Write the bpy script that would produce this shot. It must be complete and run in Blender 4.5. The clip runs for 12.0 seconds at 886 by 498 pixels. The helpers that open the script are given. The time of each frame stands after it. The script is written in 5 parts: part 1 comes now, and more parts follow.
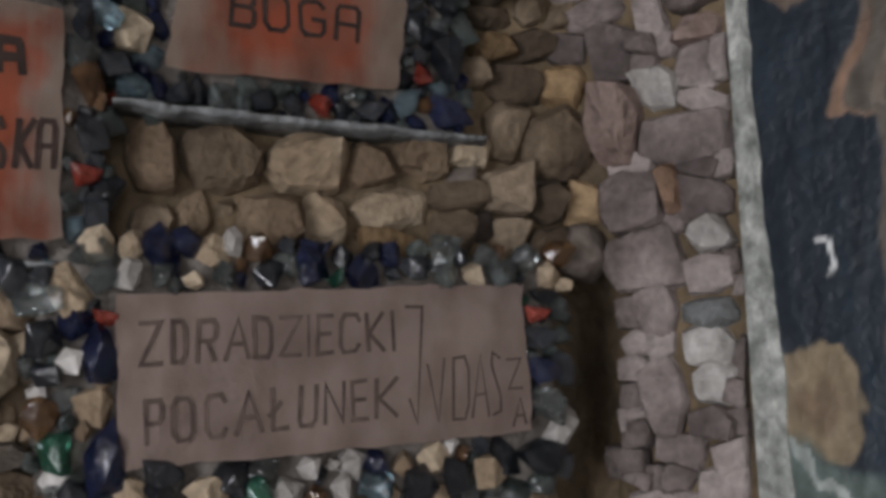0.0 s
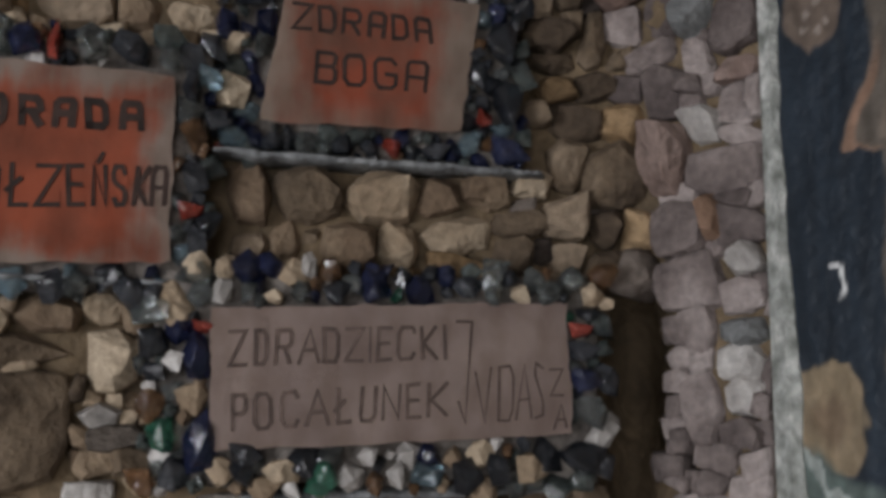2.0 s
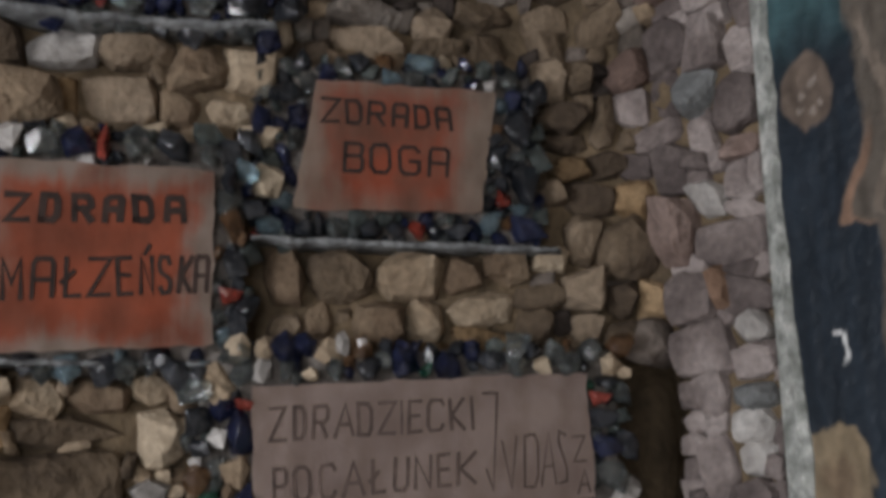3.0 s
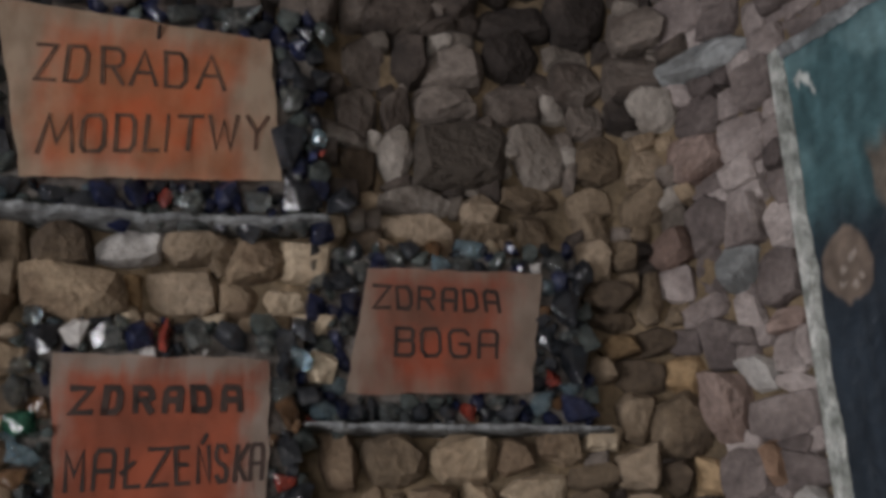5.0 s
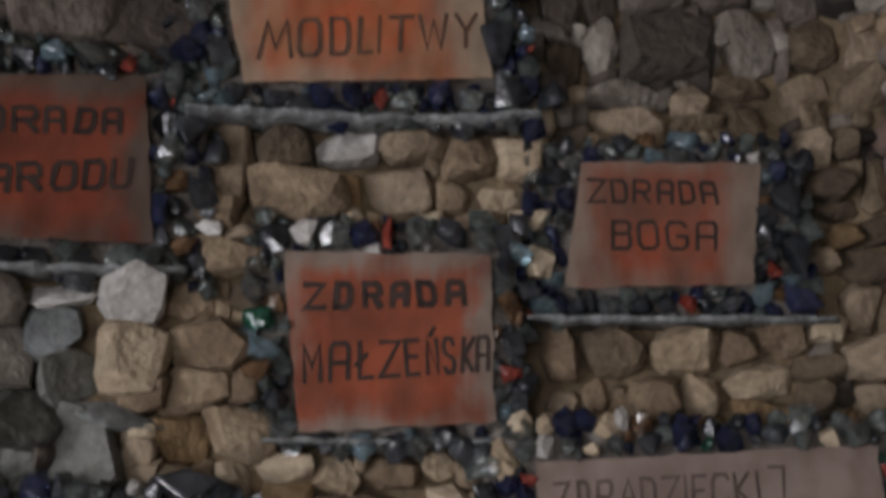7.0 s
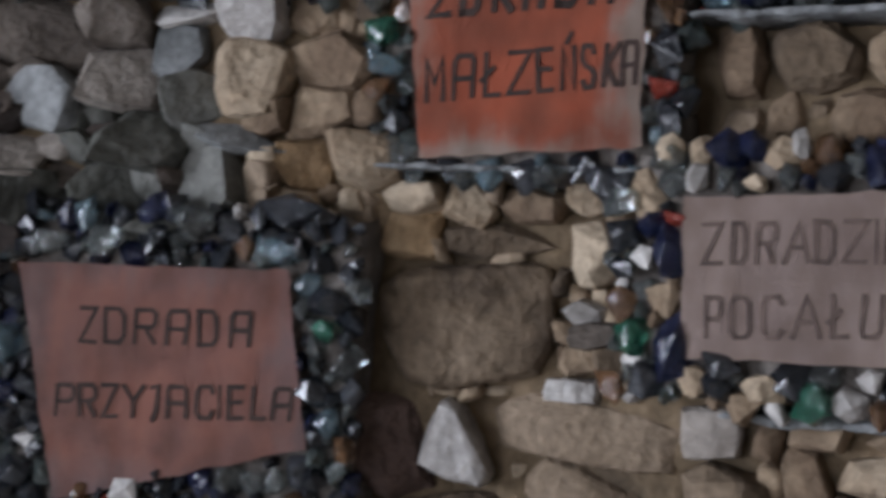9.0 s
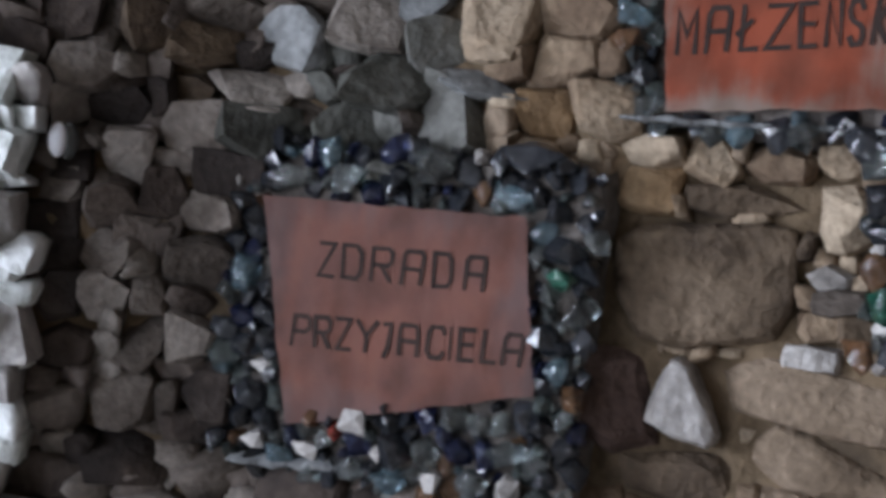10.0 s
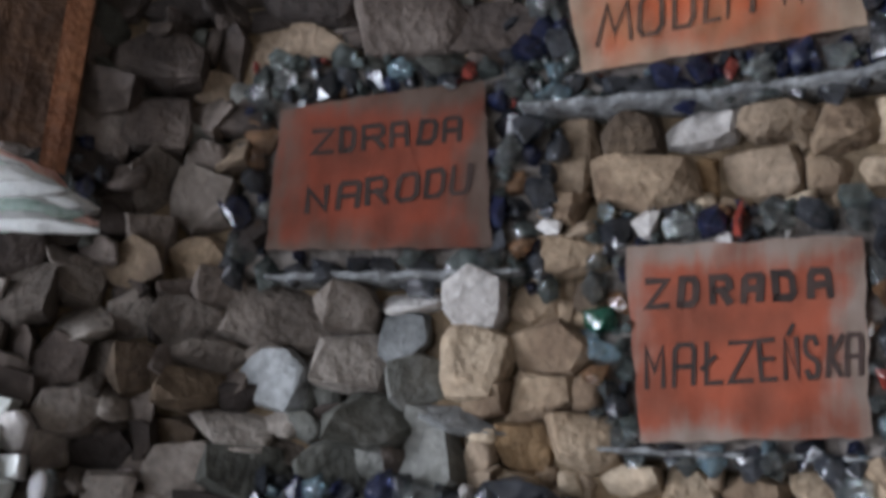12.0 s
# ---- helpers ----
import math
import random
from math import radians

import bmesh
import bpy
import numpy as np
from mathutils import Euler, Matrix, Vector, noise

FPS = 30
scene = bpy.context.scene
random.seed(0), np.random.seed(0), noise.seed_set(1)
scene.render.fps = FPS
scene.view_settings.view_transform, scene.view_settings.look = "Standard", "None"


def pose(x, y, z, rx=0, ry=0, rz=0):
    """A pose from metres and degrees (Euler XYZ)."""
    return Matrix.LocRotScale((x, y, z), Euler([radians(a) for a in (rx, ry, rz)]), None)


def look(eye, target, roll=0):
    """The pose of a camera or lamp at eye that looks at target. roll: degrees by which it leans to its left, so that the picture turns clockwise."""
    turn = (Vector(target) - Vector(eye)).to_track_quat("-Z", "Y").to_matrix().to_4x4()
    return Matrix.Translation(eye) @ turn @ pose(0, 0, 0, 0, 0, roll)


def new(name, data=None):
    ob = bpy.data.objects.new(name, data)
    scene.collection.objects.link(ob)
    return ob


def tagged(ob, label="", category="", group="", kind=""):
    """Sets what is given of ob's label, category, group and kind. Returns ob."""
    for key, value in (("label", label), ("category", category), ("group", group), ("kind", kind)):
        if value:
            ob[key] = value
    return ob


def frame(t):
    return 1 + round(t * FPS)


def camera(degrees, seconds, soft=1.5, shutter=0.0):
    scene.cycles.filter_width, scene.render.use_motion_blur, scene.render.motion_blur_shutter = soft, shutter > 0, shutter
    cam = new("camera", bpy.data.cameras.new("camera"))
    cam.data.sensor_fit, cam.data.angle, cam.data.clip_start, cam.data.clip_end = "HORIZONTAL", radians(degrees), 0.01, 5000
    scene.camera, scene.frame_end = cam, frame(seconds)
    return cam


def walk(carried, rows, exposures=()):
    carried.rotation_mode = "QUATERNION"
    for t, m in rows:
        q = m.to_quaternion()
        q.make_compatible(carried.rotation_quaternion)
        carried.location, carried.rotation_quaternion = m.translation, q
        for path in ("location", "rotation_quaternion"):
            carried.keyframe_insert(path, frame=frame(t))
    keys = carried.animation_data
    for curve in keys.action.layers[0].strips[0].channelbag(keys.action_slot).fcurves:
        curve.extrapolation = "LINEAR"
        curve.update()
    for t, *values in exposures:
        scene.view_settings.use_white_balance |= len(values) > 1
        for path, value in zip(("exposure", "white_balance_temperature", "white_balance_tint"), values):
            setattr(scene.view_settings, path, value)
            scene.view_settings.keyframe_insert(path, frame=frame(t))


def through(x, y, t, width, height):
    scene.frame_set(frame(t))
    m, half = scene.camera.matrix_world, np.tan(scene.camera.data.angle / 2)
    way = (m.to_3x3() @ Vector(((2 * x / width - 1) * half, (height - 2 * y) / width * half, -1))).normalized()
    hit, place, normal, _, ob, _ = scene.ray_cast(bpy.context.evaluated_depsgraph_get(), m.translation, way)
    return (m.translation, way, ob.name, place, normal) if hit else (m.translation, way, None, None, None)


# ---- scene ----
cam = camera(44.5, 12.0, soft=3.8, shutter=0.4)
PATH = [
    (0, (0.1409, 0.0507, 1.4177), (-0.0313, 2.0283, 1.6612), -1.02),
    (0.5, (0.2478, -0.0176, 1.4274), (-0.0621, 1.9421, 1.6796), 0.04),
    (1, (0.4165, -0.0203, 1.4266), (-0.1001, 1.8902, 1.7146), 1.54),
    (1.5, (0.5041, -0.0608, 1.4243), (-0.1102, 1.8137, 1.7543), 1.49),
    (2, (0.4958, -0.1438, 1.4053), (-0.0994, 1.7470, 1.6704), 0.81),
    (2.5, (0.5197, -0.2211, 1.4130), (-0.1314, 1.6533, 1.6635), 0.29),
    (3, (0.5390, -0.2678, 1.4355), (-0.0970, 1.5940, 1.7945), -0.57),
    (3.2, (0.5475, -0.2811, 1.4380), (-0.0957, 1.5682, 1.8462), -0.95),
    (4.8, (0.5996, -0.2983, 1.4456), (-0.1224, 1.4573, 2.0755), -1.41),
    (5, (0.6044, -0.2996, 1.4507), (-0.1250, 1.4415, 2.1115), -1.27),
    (5.5, (0.6240, -0.3028, 1.4451), (-0.1583, 1.3833, 2.1834), -1.43),
    (6, (0.5637, -0.3378, 1.4357), (-0.3230, 1.2903, 2.1861), -0.37),
    (6.5, (0.5233, -0.3439, 1.4062), (-0.4325, 1.2828, 2.0697), -0.21),
    (7, (0.4697, -0.3647, 1.4169), (-0.5176, 1.2984, 1.9261), -0.36),
    (7.2, (0.4505, -0.3640, 1.4246), (-0.5347, 1.3218, 1.8576), -0.75),
    (8.8, (0.7454, 0.3408, 1.4429), (-0.8933, 1.4869, 1.4732), 1.88),
    (9, (0.7417, 0.3296, 1.4370), (-0.9403, 1.4116, 1.4541), 2.86),
    (9.5, (0.7076, 0.2828, 1.4196), (-1.0683, 1.2009, 1.3628), 5.46),
    (10, (0.6794, 0.2182, 1.4077), (-1.1396, 1.0460, 1.3297), 6.15),
    (10.5, (0.6694, 0.1530, 1.4179), (-1.1349, 1.0135, 1.4809), 4.39),
    (11, (0.6735, 0.1129, 1.4448), (-1.0995, 1.0181, 1.6371), 4.90),
    (11.5, (0.6785, 0.0857, 1.4383), (-1.0677, 1.0027, 1.7697), 4.27),
    (12, (0.6970, 0.0849, 1.4322), (-1.0256, 0.9685, 1.9341), 4.37),
]
EXPOSURES = [(0, 0.12, 6350, 10), (3, 0.1, 6400, 10), (5, 0.08, 6500, 11), (7, 0.08, 6400, 11), (9, 0.5, 5800, 11), (10.5, 0.75, 5650, 11), (12, 0.85, 5800, 10)]
walk(cam, [(t, look(eye, target, roll)) for t, eye, target, roll in PATH], EXPOSURES)

# ---- world and light: daylight from the grotto's entrance, behind and to the left ----
world = bpy.data.worlds.new("world")
scene.world = world
world.use_nodes = True
wn = world.node_tree
sky = wn.nodes.new("ShaderNodeTexSky")
sky.sky_type = "NISHITA"
sky.sun_disc = False
sky.sun_elevation, sky.sun_rotation = radians(35), radians(200)
wn.links.new(sky.outputs["Color"], wn.nodes["Background"].inputs["Color"])
wn.nodes["Background"].inputs["Strength"].default_value = 0.06


def area(name, eye, target, w, h, watts, colour):
    lamp = bpy.data.lights.new(name, "AREA")
    lamp.shape, lamp.size, lamp.size_y, lamp.energy, lamp.color = "RECTANGLE", w, h, watts, colour
    ob = new(name, lamp)
    ob.matrix_world = look(eye, target)
    return ob


area("main_entrance_daylight", (-1.65, -2.97, 1.35), (-0.4, 1.3, 1.7), 1.4, 1.9, 120, (0.95, 0.945, 0.985))
# added fill lamp: brightens the left wall and lifts the shadows
area("second_entrance_daylight", (0.95, -2.97, 1.35), (0.0, 1.5, 1.5), 1.2, 2.0, 40, (0.96, 0.95, 0.98))
area("side_entrance_daylight", (-2.97, -1.55, 1.25), (-0.8, 1.0, 1.5), 1.6, 1.9, 52, (0.75, 0.87, 1.0))

# ---- materials ----


def material(name, colours, scale=9.0, rough=0.85, bump=0.3, fine=60.0, vary=0.0, spec=0.3, stops=None):
    """A surface of several colours in soft patches, with fine grain, relief and a tint for each piece."""
    m = bpy.data.materials.new(name)
    m.use_nodes = True
    nt = m.node_tree
    bsdf = nt.nodes["Principled BSDF"]
    co = nt.nodes.new("ShaderNodeTexCoord")
    info = nt.nodes.new("ShaderNodeObjectInfo")
    geo = nt.nodes.new("ShaderNodeNewGeometry")
    rnd = nt.nodes.new("ShaderNodeMath")
    rnd.operation = "ADD"
    nt.links.new(info.outputs["Random"], rnd.inputs[0])
    nt.links.new(geo.outputs["Random Per Island"], rnd.inputs[1])
    frac = nt.nodes.new("ShaderNodeMath")
    frac.operation = "FRACT"
    nt.links.new(rnd.outputs[0], frac.inputs[0])
    big = nt.nodes.new("ShaderNodeTexNoise")
    big.inputs["Scale"].default_value, big.inputs["Detail"].default_value = scale, 5
    small = nt.nodes.new("ShaderNodeTexNoise")
    small.inputs["Scale"].default_value, small.inputs["Detail"].default_value = fine, 6
    for n in (big, small):
        nt.links.new(geo.outputs["Position"], n.inputs["Vector"])
    mixv = nt.nodes.new("ShaderNodeMath")
    mixv.operation = "MULTIPLY_ADD"
    nt.links.new(frac.outputs[0], mixv.inputs[0])
    mixv.inputs[1].default_value = vary
    nt.links.new(big.outputs["Fac"], mixv.inputs[2])
    off = nt.nodes.new("ShaderNodeMath")
    off.operation = "SUBTRACT"
    nt.links.new(mixv.outputs[0], off.inputs[0])
    off.inputs[1].default_value = vary / 2
    ramp = nt.nodes.new("ShaderNodeValToRGB")
    nt.links.new(off.outputs[0], ramp.inputs["Fac"])
    el = ramp.color_ramp.elements
    n = len(colours)
    while len(el) < n:
        el.new(0.5)
    for i, c in enumerate(colours):
        el[i].position = stops[i] if stops else 0.25 + 0.5 * i / max(1, n - 1)
        el[i].color = (*c, 1)
    grain = nt.nodes.new("ShaderNodeMix")
    grain.data_type, grain.blend_type = "RGBA", "OVERLAY"
    grain.inputs["Factor"].default_value = 0.55
    nt.links.new(ramp.outputs["Color"], grain.inputs["A"])
    nt.links.new(small.outputs["Fac"], grain.inputs["B"])
    nt.links.new(grain.outputs["Result"], bsdf.inputs["Base Color"])
    bsdf.inputs["Roughness"].default_value = rough
    bsdf.inputs["Specular IOR Level"].default_value = spec
    if bump:
        b = nt.nodes.new("ShaderNodeBump")
        b.inputs["Strength"].default_value, b.inputs["Distance"].default_value = bump, 0.016
        both = nt.nodes.new("ShaderNodeMath")
        both.operation = "MULTIPLY_ADD"
        mid = nt.nodes.new("ShaderNodeTexNoise")
        mid.inputs["Scale"].default_value, mid.inputs["Detail"].default_value = fine * 0.35, 4
        nt.links.new(geo.outputs["Position"], mid.inputs["Vector"])
        nt.links.new(mid.outputs["Fac"], both.inputs[0])
        both.inputs[1].default_value = 1.6
        nt.links.new(small.outputs["Fac"], both.inputs[2])
        nt.links.new(both.outputs[0], b.inputs["Height"])
        nt.links.new(b.outputs["Normal"], bsdf.inputs["Normal"])
    return m


def glass(name, colour, through=0.75, rough=0.07):
    """Lumps of slag glass: coloured, glossy, cloudy in patches."""
    m = material(name, [tuple(c * 0.5 for c in colour), colour, tuple(min(1, c * 1.5 + 0.03) for c in colour)], 22, rough, 0.2, 42, 0.3, 0.6)
    bsdf = m.node_tree.nodes["Principled BSDF"]
    bsdf.inputs["Transmission Weight"].default_value = through
    bsdf.inputs["IOR"].default_value = 1.5
    return m


def sprayed(name, extents, core, mid, edge, soft=0.25, inner=0.72):
    """A pale board with a cloud of sprayed paint in its middle, streaked and stained."""
    m = bpy.data.materials.new(name)
    m.use_nodes = True
    nt = m.node_tree
    bsdf = nt.nodes["Principled BSDF"]
    L = nt.links.new

    def maths(op, a, b=None, c=None):
        n = nt.nodes.new("ShaderNodeMath")
        n.operation = op
        for i, v in enumerate((a, b, c)):
            if v is None:
                continue
            if isinstance(v, (int, float)):
                n.inputs[i].default_value = v
            else:
                L(v, n.inputs[i])
        return n.outputs[0]

    def noise_of(scale, detail, stretch=(1, 1, 1)):
        mp = nt.nodes.new("ShaderNodeMapping")
        mp.inputs["Scale"].default_value = stretch
        L(co.outputs["Object"], mp.inputs["Vector"])
        n = nt.nodes.new("ShaderNodeTexNoise")
        n.inputs["Scale"].default_value, n.inputs["Detail"].default_value = scale, detail
        L(mp.outputs["Vector"], n.inputs["Vector"])
        return n.outputs["Fac"]

    co = nt.nodes.new("ShaderNodeTexCoord")
    sep = nt.nodes.new("ShaderNodeSeparateXYZ")
    L(co.outputs["Object"], sep.inputs[0])
    left, right, low, high = extents
    ax = maths("MAXIMUM", maths("DIVIDE", sep.outputs["X"], right), maths("DIVIDE", sep.outputs["X"], left))
    az = maths("MAXIMUM", maths("DIVIDE", sep.outputs["Z"], high), maths("DIVIDE", sep.outputs["Z"], low))
    d = maths("MAXIMUM", ax, az)
    streak = noise_of(26, 4, (1.5, 1, 0.16))
    blot = noise_of(9, 5)
    d = maths("ADD", d, maths("MULTIPLY", maths("SUBTRACT", streak, 0.5), 0.42))
    d = maths("ADD", d, maths("MULTIPLY", maths("SUBTRACT", noise_of(8, 4), 0.5), 1.0))
    fade = nt.nodes.new("ShaderNodeMapRange")
    fade.interpolation_type = "SMOOTHSTEP"
    L(d, fade.inputs["Value"])
    fade.inputs["From Min"].default_value, fade.inputs["From Max"].default_value = inner - soft, inner + soft
    ramp = nt.nodes.new("ShaderNodeValToRGB")
    L(blot, ramp.inputs["Fac"])
    ramp.color_ramp.elements[0].position, ramp.color_ramp.elements[1].position = 0.38, 0.62
    ramp.color_ramp.elements[0].color, ramp.color_ramp.elements[1].color = (*mid, 1), (*core, 1)
    mix = nt.nodes.new("ShaderNodeMix")
    mix.data_type = "RGBA"
    L(fade.outputs["Result"], mix.inputs["Factor"])
    L(ramp.outputs["Color"], mix.inputs["A"])
    mix.inputs["B"].default_value = (*edge, 1)
    grime = nt.nodes.new("ShaderNodeMix")
    grime.data_type, grime.blend_type = "RGBA", "MULTIPLY"
    dirt = nt.nodes.new("ShaderNodeValToRGB")
    L(noise_of(14, 8, (1, 1, 0.6)), dirt.inputs["Fac"])
    dirt.color_ramp.elements[0].position, dirt.color_ramp.elements[1].position = 0.3, 0.6
    dirt.color_ramp.elements[0].color, dirt.color_ramp.elements[1].color = (0.55, 0.5, 0.46, 1), (1, 1, 1, 1)
    grime.inputs["Factor"].default_value = 0.8
    L(mix.outputs["Result"], grime.inputs["A"])
    L(dirt.outputs["Color"], grime.inputs["B"])
    L(grime.outputs["Result"], bsdf.inputs["Base Color"])
    bsdf.inputs["Roughness"].default_value = 0.75
    bsdf.inputs["Specular IOR Level"].default_value = 0.25
    b = nt.nodes.new("ShaderNodeBump")
    b.inputs["Strength"].default_value, b.inputs["Distance"].default_value = 0.25, 0.004
    L(noise_of(70, 6), b.inputs["Height"])
    L(b.outputs["Normal"], bsdf.inputs["Normal"])
    return m


MORTAR = material("ochre_mortar", [(0.06, 0.045, 0.03), (0.13, 0.095, 0.058), (0.22, 0.16, 0.1)], 7, 0.95, 0.7, 40)
TAN = material("tan_limestone", [(0.13, 0.09, 0.058), (0.26, 0.195, 0.13), (0.4, 0.325, 0.235)], 7, 0.88, 0.6, 55, 0.55)
VIOLET = material("violet_grey_sandstone", [(0.085, 0.068, 0.064), (0.18, 0.148, 0.138), (0.33, 0.285, 0.268)], 8, 0.9, 0.6, 60, 0.55)
GREY = material("grey_brown_fieldstone", [(0.065, 0.053, 0.043), (0.135, 0.113, 0.095), (0.27, 0.24, 0.21)], 7, 0.88, 0.6, 55, 0.6)
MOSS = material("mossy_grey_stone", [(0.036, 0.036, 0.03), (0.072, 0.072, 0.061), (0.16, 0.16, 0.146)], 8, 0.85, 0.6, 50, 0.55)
RUST = material("rust_orange_stone", [(0.14, 0.085, 0.055), (0.23, 0.145, 0.1), (0.31, 0.22, 0.16)], 9, 0.9, 0.6, 55, 0.3)
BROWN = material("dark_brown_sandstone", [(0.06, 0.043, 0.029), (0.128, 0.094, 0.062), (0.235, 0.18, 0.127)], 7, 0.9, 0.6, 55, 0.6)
# dark stone colour that stands in for shade on the wall
SHADE_DARK = material("shade_dark_stone", [(0.028, 0.022, 0.019), (0.066, 0.051, 0.042), (0.15, 0.124, 0.106)], 7, 0.9, 0.6, 55, 0.6)
# pale colour for unseen walls, so that they bounce fill light
BARE = material("pale_bounce_wall", [(0.3, 0.27, 0.23), (0.4, 0.36, 0.31), (0.5, 0.46, 0.4)], 3, 0.95, 0.5)
PALE = material("pale_quartz", [(0.2, 0.185, 0.17), (0.34, 0.32, 0.3), (0.5, 0.48, 0.455)], 12, 0.55, 0.4, 60, 0.4, 0.5)
SLATE = material("pale_cement", [(0.07, 0.07, 0.07), (0.16, 0.166, 0.168), (0.3, 0.308, 0.308)], 24, 0.8, 0.6, 70)
BLACK = material("black_paint", [(0.016, 0.011, 0.009), (0.05, 0.03, 0.024)], 18, 0.85, 0.1)
PENCIL = material("brown_painted_line", [(0.04, 0.027, 0.022), (0.12, 0.085, 0.07)], 30, 0.8, 0.1)
FADED = material("faded_black_paint", [(0.03, 0.02, 0.014), (0.12, 0.062, 0.04)], 30, 0.85, 0.1)
DARKBED = material("dark_cement", [(0.05, 0.044, 0.04), (0.11, 0.097, 0.086), (0.2, 0.18, 0.16)], 18, 0.95, 0.6, 60)
# near-white stone colour that stands in for daylight on the wall's end
DAYLIT = material("daylit_white_stone", [(0.5, 0.53, 0.5), (0.72, 0.75, 0.73), (0.85, 0.87, 0.86)], 14, 0.4, 0.5, 50, 0.4, 0.5)
OCHRE = material("ochre_sandstone", [(0.12, 0.078, 0.04), (0.23, 0.15, 0.078), (0.34, 0.24, 0.14)], 8, 0.9, 0.6, 55, 0.5)
BLUISH = material("pale_blue_grey_stone", [(0.09, 0.094, 0.094), (0.165, 0.171, 0.171), (0.27, 0.28, 0.28)], 9, 0.8, 0.5, 55, 0.4)
UMBER = material("reddish_umber_stone", [(0.07, 0.045, 0.036), (0.15, 0.102, 0.084), (0.25, 0.185, 0.16)], 8, 0.9, 0.6, 55, 0.5)
GLASSES = {
    "blue": glass("deep_blue_glass", (0.035, 0.045, 0.115), 0.75, 0.04),
    "dark": glass("black_green_glass", (0.036, 0.04, 0.048), 0.55, 0.06),
    "smoke": glass("grey_green_glass", (0.13, 0.155, 0.148), 0.7, 0.06),
    "clear": glass("smoky_clear_glass", (0.4, 0.44, 0.44), 0.92, 0.05),
    "teal": glass("pale_blue_glass", (0.32, 0.45, 0.52), 0.85, 0.05),
    "green": glass("bottle_green_glass", (0.05, 0.2, 0.13), 0.75, 0.04),
    "amber": glass("amber_brown_glass", (0.2, 0.11, 0.055), 0.65, 0.05),
    "red": glass("red_glass", (0.26, 0.045, 0.03), 0.5, 0.08),
    "white": PALE,
    "stone": TAN,
}

# ---- helpers for building ----


def part(name, bm, mat, parent=None, label="", smooth=False):
    me = bpy.data.meshes.new(name)
    if smooth:
        for face in bm.faces:
            face.smooth = True
    bm.to_mesh(me)
    bm.free()
    for x in mat if isinstance(mat, (list, tuple)) else [mat]:
        me.materials.append(x)
    ob = new(name, me)
    if parent:
        ob.parent = parent
    return tagged(ob, label)


CENTRE = (0.3, -0.3)
TABLE = [(-1.2, 1.75), (-0.6, 1.75), (-0.08, 2.2), (0.0, 2.29), (0.05, 2.33), (0.12, 2.27), (0.2, 2.2), (0.3, 2.14), (0.4, 2.1), (0.5, 2.08), (0.6, 2.03),
         (0.7, 2.0), (0.8, 1.98), (0.9, 1.97), (1.0, 1.98), (1.1, 1.97), (1.2, 1.93), (1.4, 1.9), (1.75, 1.92)]


def reach(a):
    return float(np.interp(a, [p[0] for p in TABLE], [p[1] for p in TABLE]))


def spot(a, z, off=0.0):
    """A point of the curved wall by its bearing and height; off: metres behind its face (minus: in front)."""
    r = reach(a) + off
    return Vector((CENTRE[0] - r * math.sin(a), CENTRE[1] + r * math.cos(a), z))


def facing(a, z, off=0.0, spin=0.0):
    """A pose on the wall: x along it to the right, y into it, z up."""
    t = (spot(a - 0.03, z) - spot(a + 0.03, z)).normalized()
    n = Vector((-t.y, t.x, 0))
    m = Matrix((t, n, Vector((0, 0, 1)))).transposed().to_4x4()
    return Matrix.Translation(spot(a, z) + n * off) @ m @ Matrix.Rotation(spin, 4, "Y")


def hull(bm, points):
    vs = [bm.verts.new(p) for p in points]
    res = bmesh.ops.convex_hull(bm, input=vs)
    bmesh.ops.delete(bm, geom=[g for g in res["geom_interior"] if isinstance(g, bmesh.types.BMVert)], context="VERTS")


def lump(seed, power=3.5, count=18, rough=0.16, bevel=0.05):
    """One irregular stone or glass lump, about 1 across."""
    rng = random.Random(seed)
    pts = []
    for i in range(count):
        y = 1 - 2 * (i + 0.5) / count
        phi = i * 2.39996 + rng.uniform(-0.4, 0.4)
        s = math.sqrt(1 - y * y)
        v = Vector((s * math.cos(phi), y, s * math.sin(phi)))
        k = sum(abs(c) ** power for c in v) ** (-1 / power)
        pts.append(v * k * 0.52 * (1 - rng.uniform(0, rough)))
    bm = bmesh.new()
    hull(bm, pts)
    if bevel:
        bmesh.ops.dissolve_limit(bm, angle_limit=0.2, verts=bm.verts, edges=bm.edges)
        bmesh.ops.bevel(bm, geom=list(bm.edges), offset=bevel, segments=1, affect="EDGES", clamp_overlap=True)
        bmesh.ops.triangulate(bm, faces=bm.faces)
    return bm


def lump_meshes(name, n, mats, **how):
    out = {}
    for key, mat in mats.items():
        out[key] = []
        for i in range(n):
            bm = lump(hash_of(name, key, i), **how)
            me = bpy.data.meshes.new(name)
            for face in bm.faces:
                face.smooth = False
            bm.to_mesh(me)
            bm.free()
            me.materials.append(mat)
            out[key].append(me)
    return out


def hash_of(*words):
    return sum((i + 1) * ord(c) for i, c in enumerate("|".join(map(str, words))))


def grid_sheet(fn, us, vs, bm=None):
    """A sheet of quads through fn(u, v)."""
    bm = bm or bmesh.new()
    rows = [[bm.verts.new(fn(u, v)) for u in us] for v in vs]
    for a, b in zip(rows, rows[1:]):
        for i in range(len(us) - 1):
            bm.faces.new((a[i], a[i + 1], b[i + 1], b[i]))
    return bm


def wobble(p, scale, amount):
    return noise.noise(Vector(p) * scale) * amount


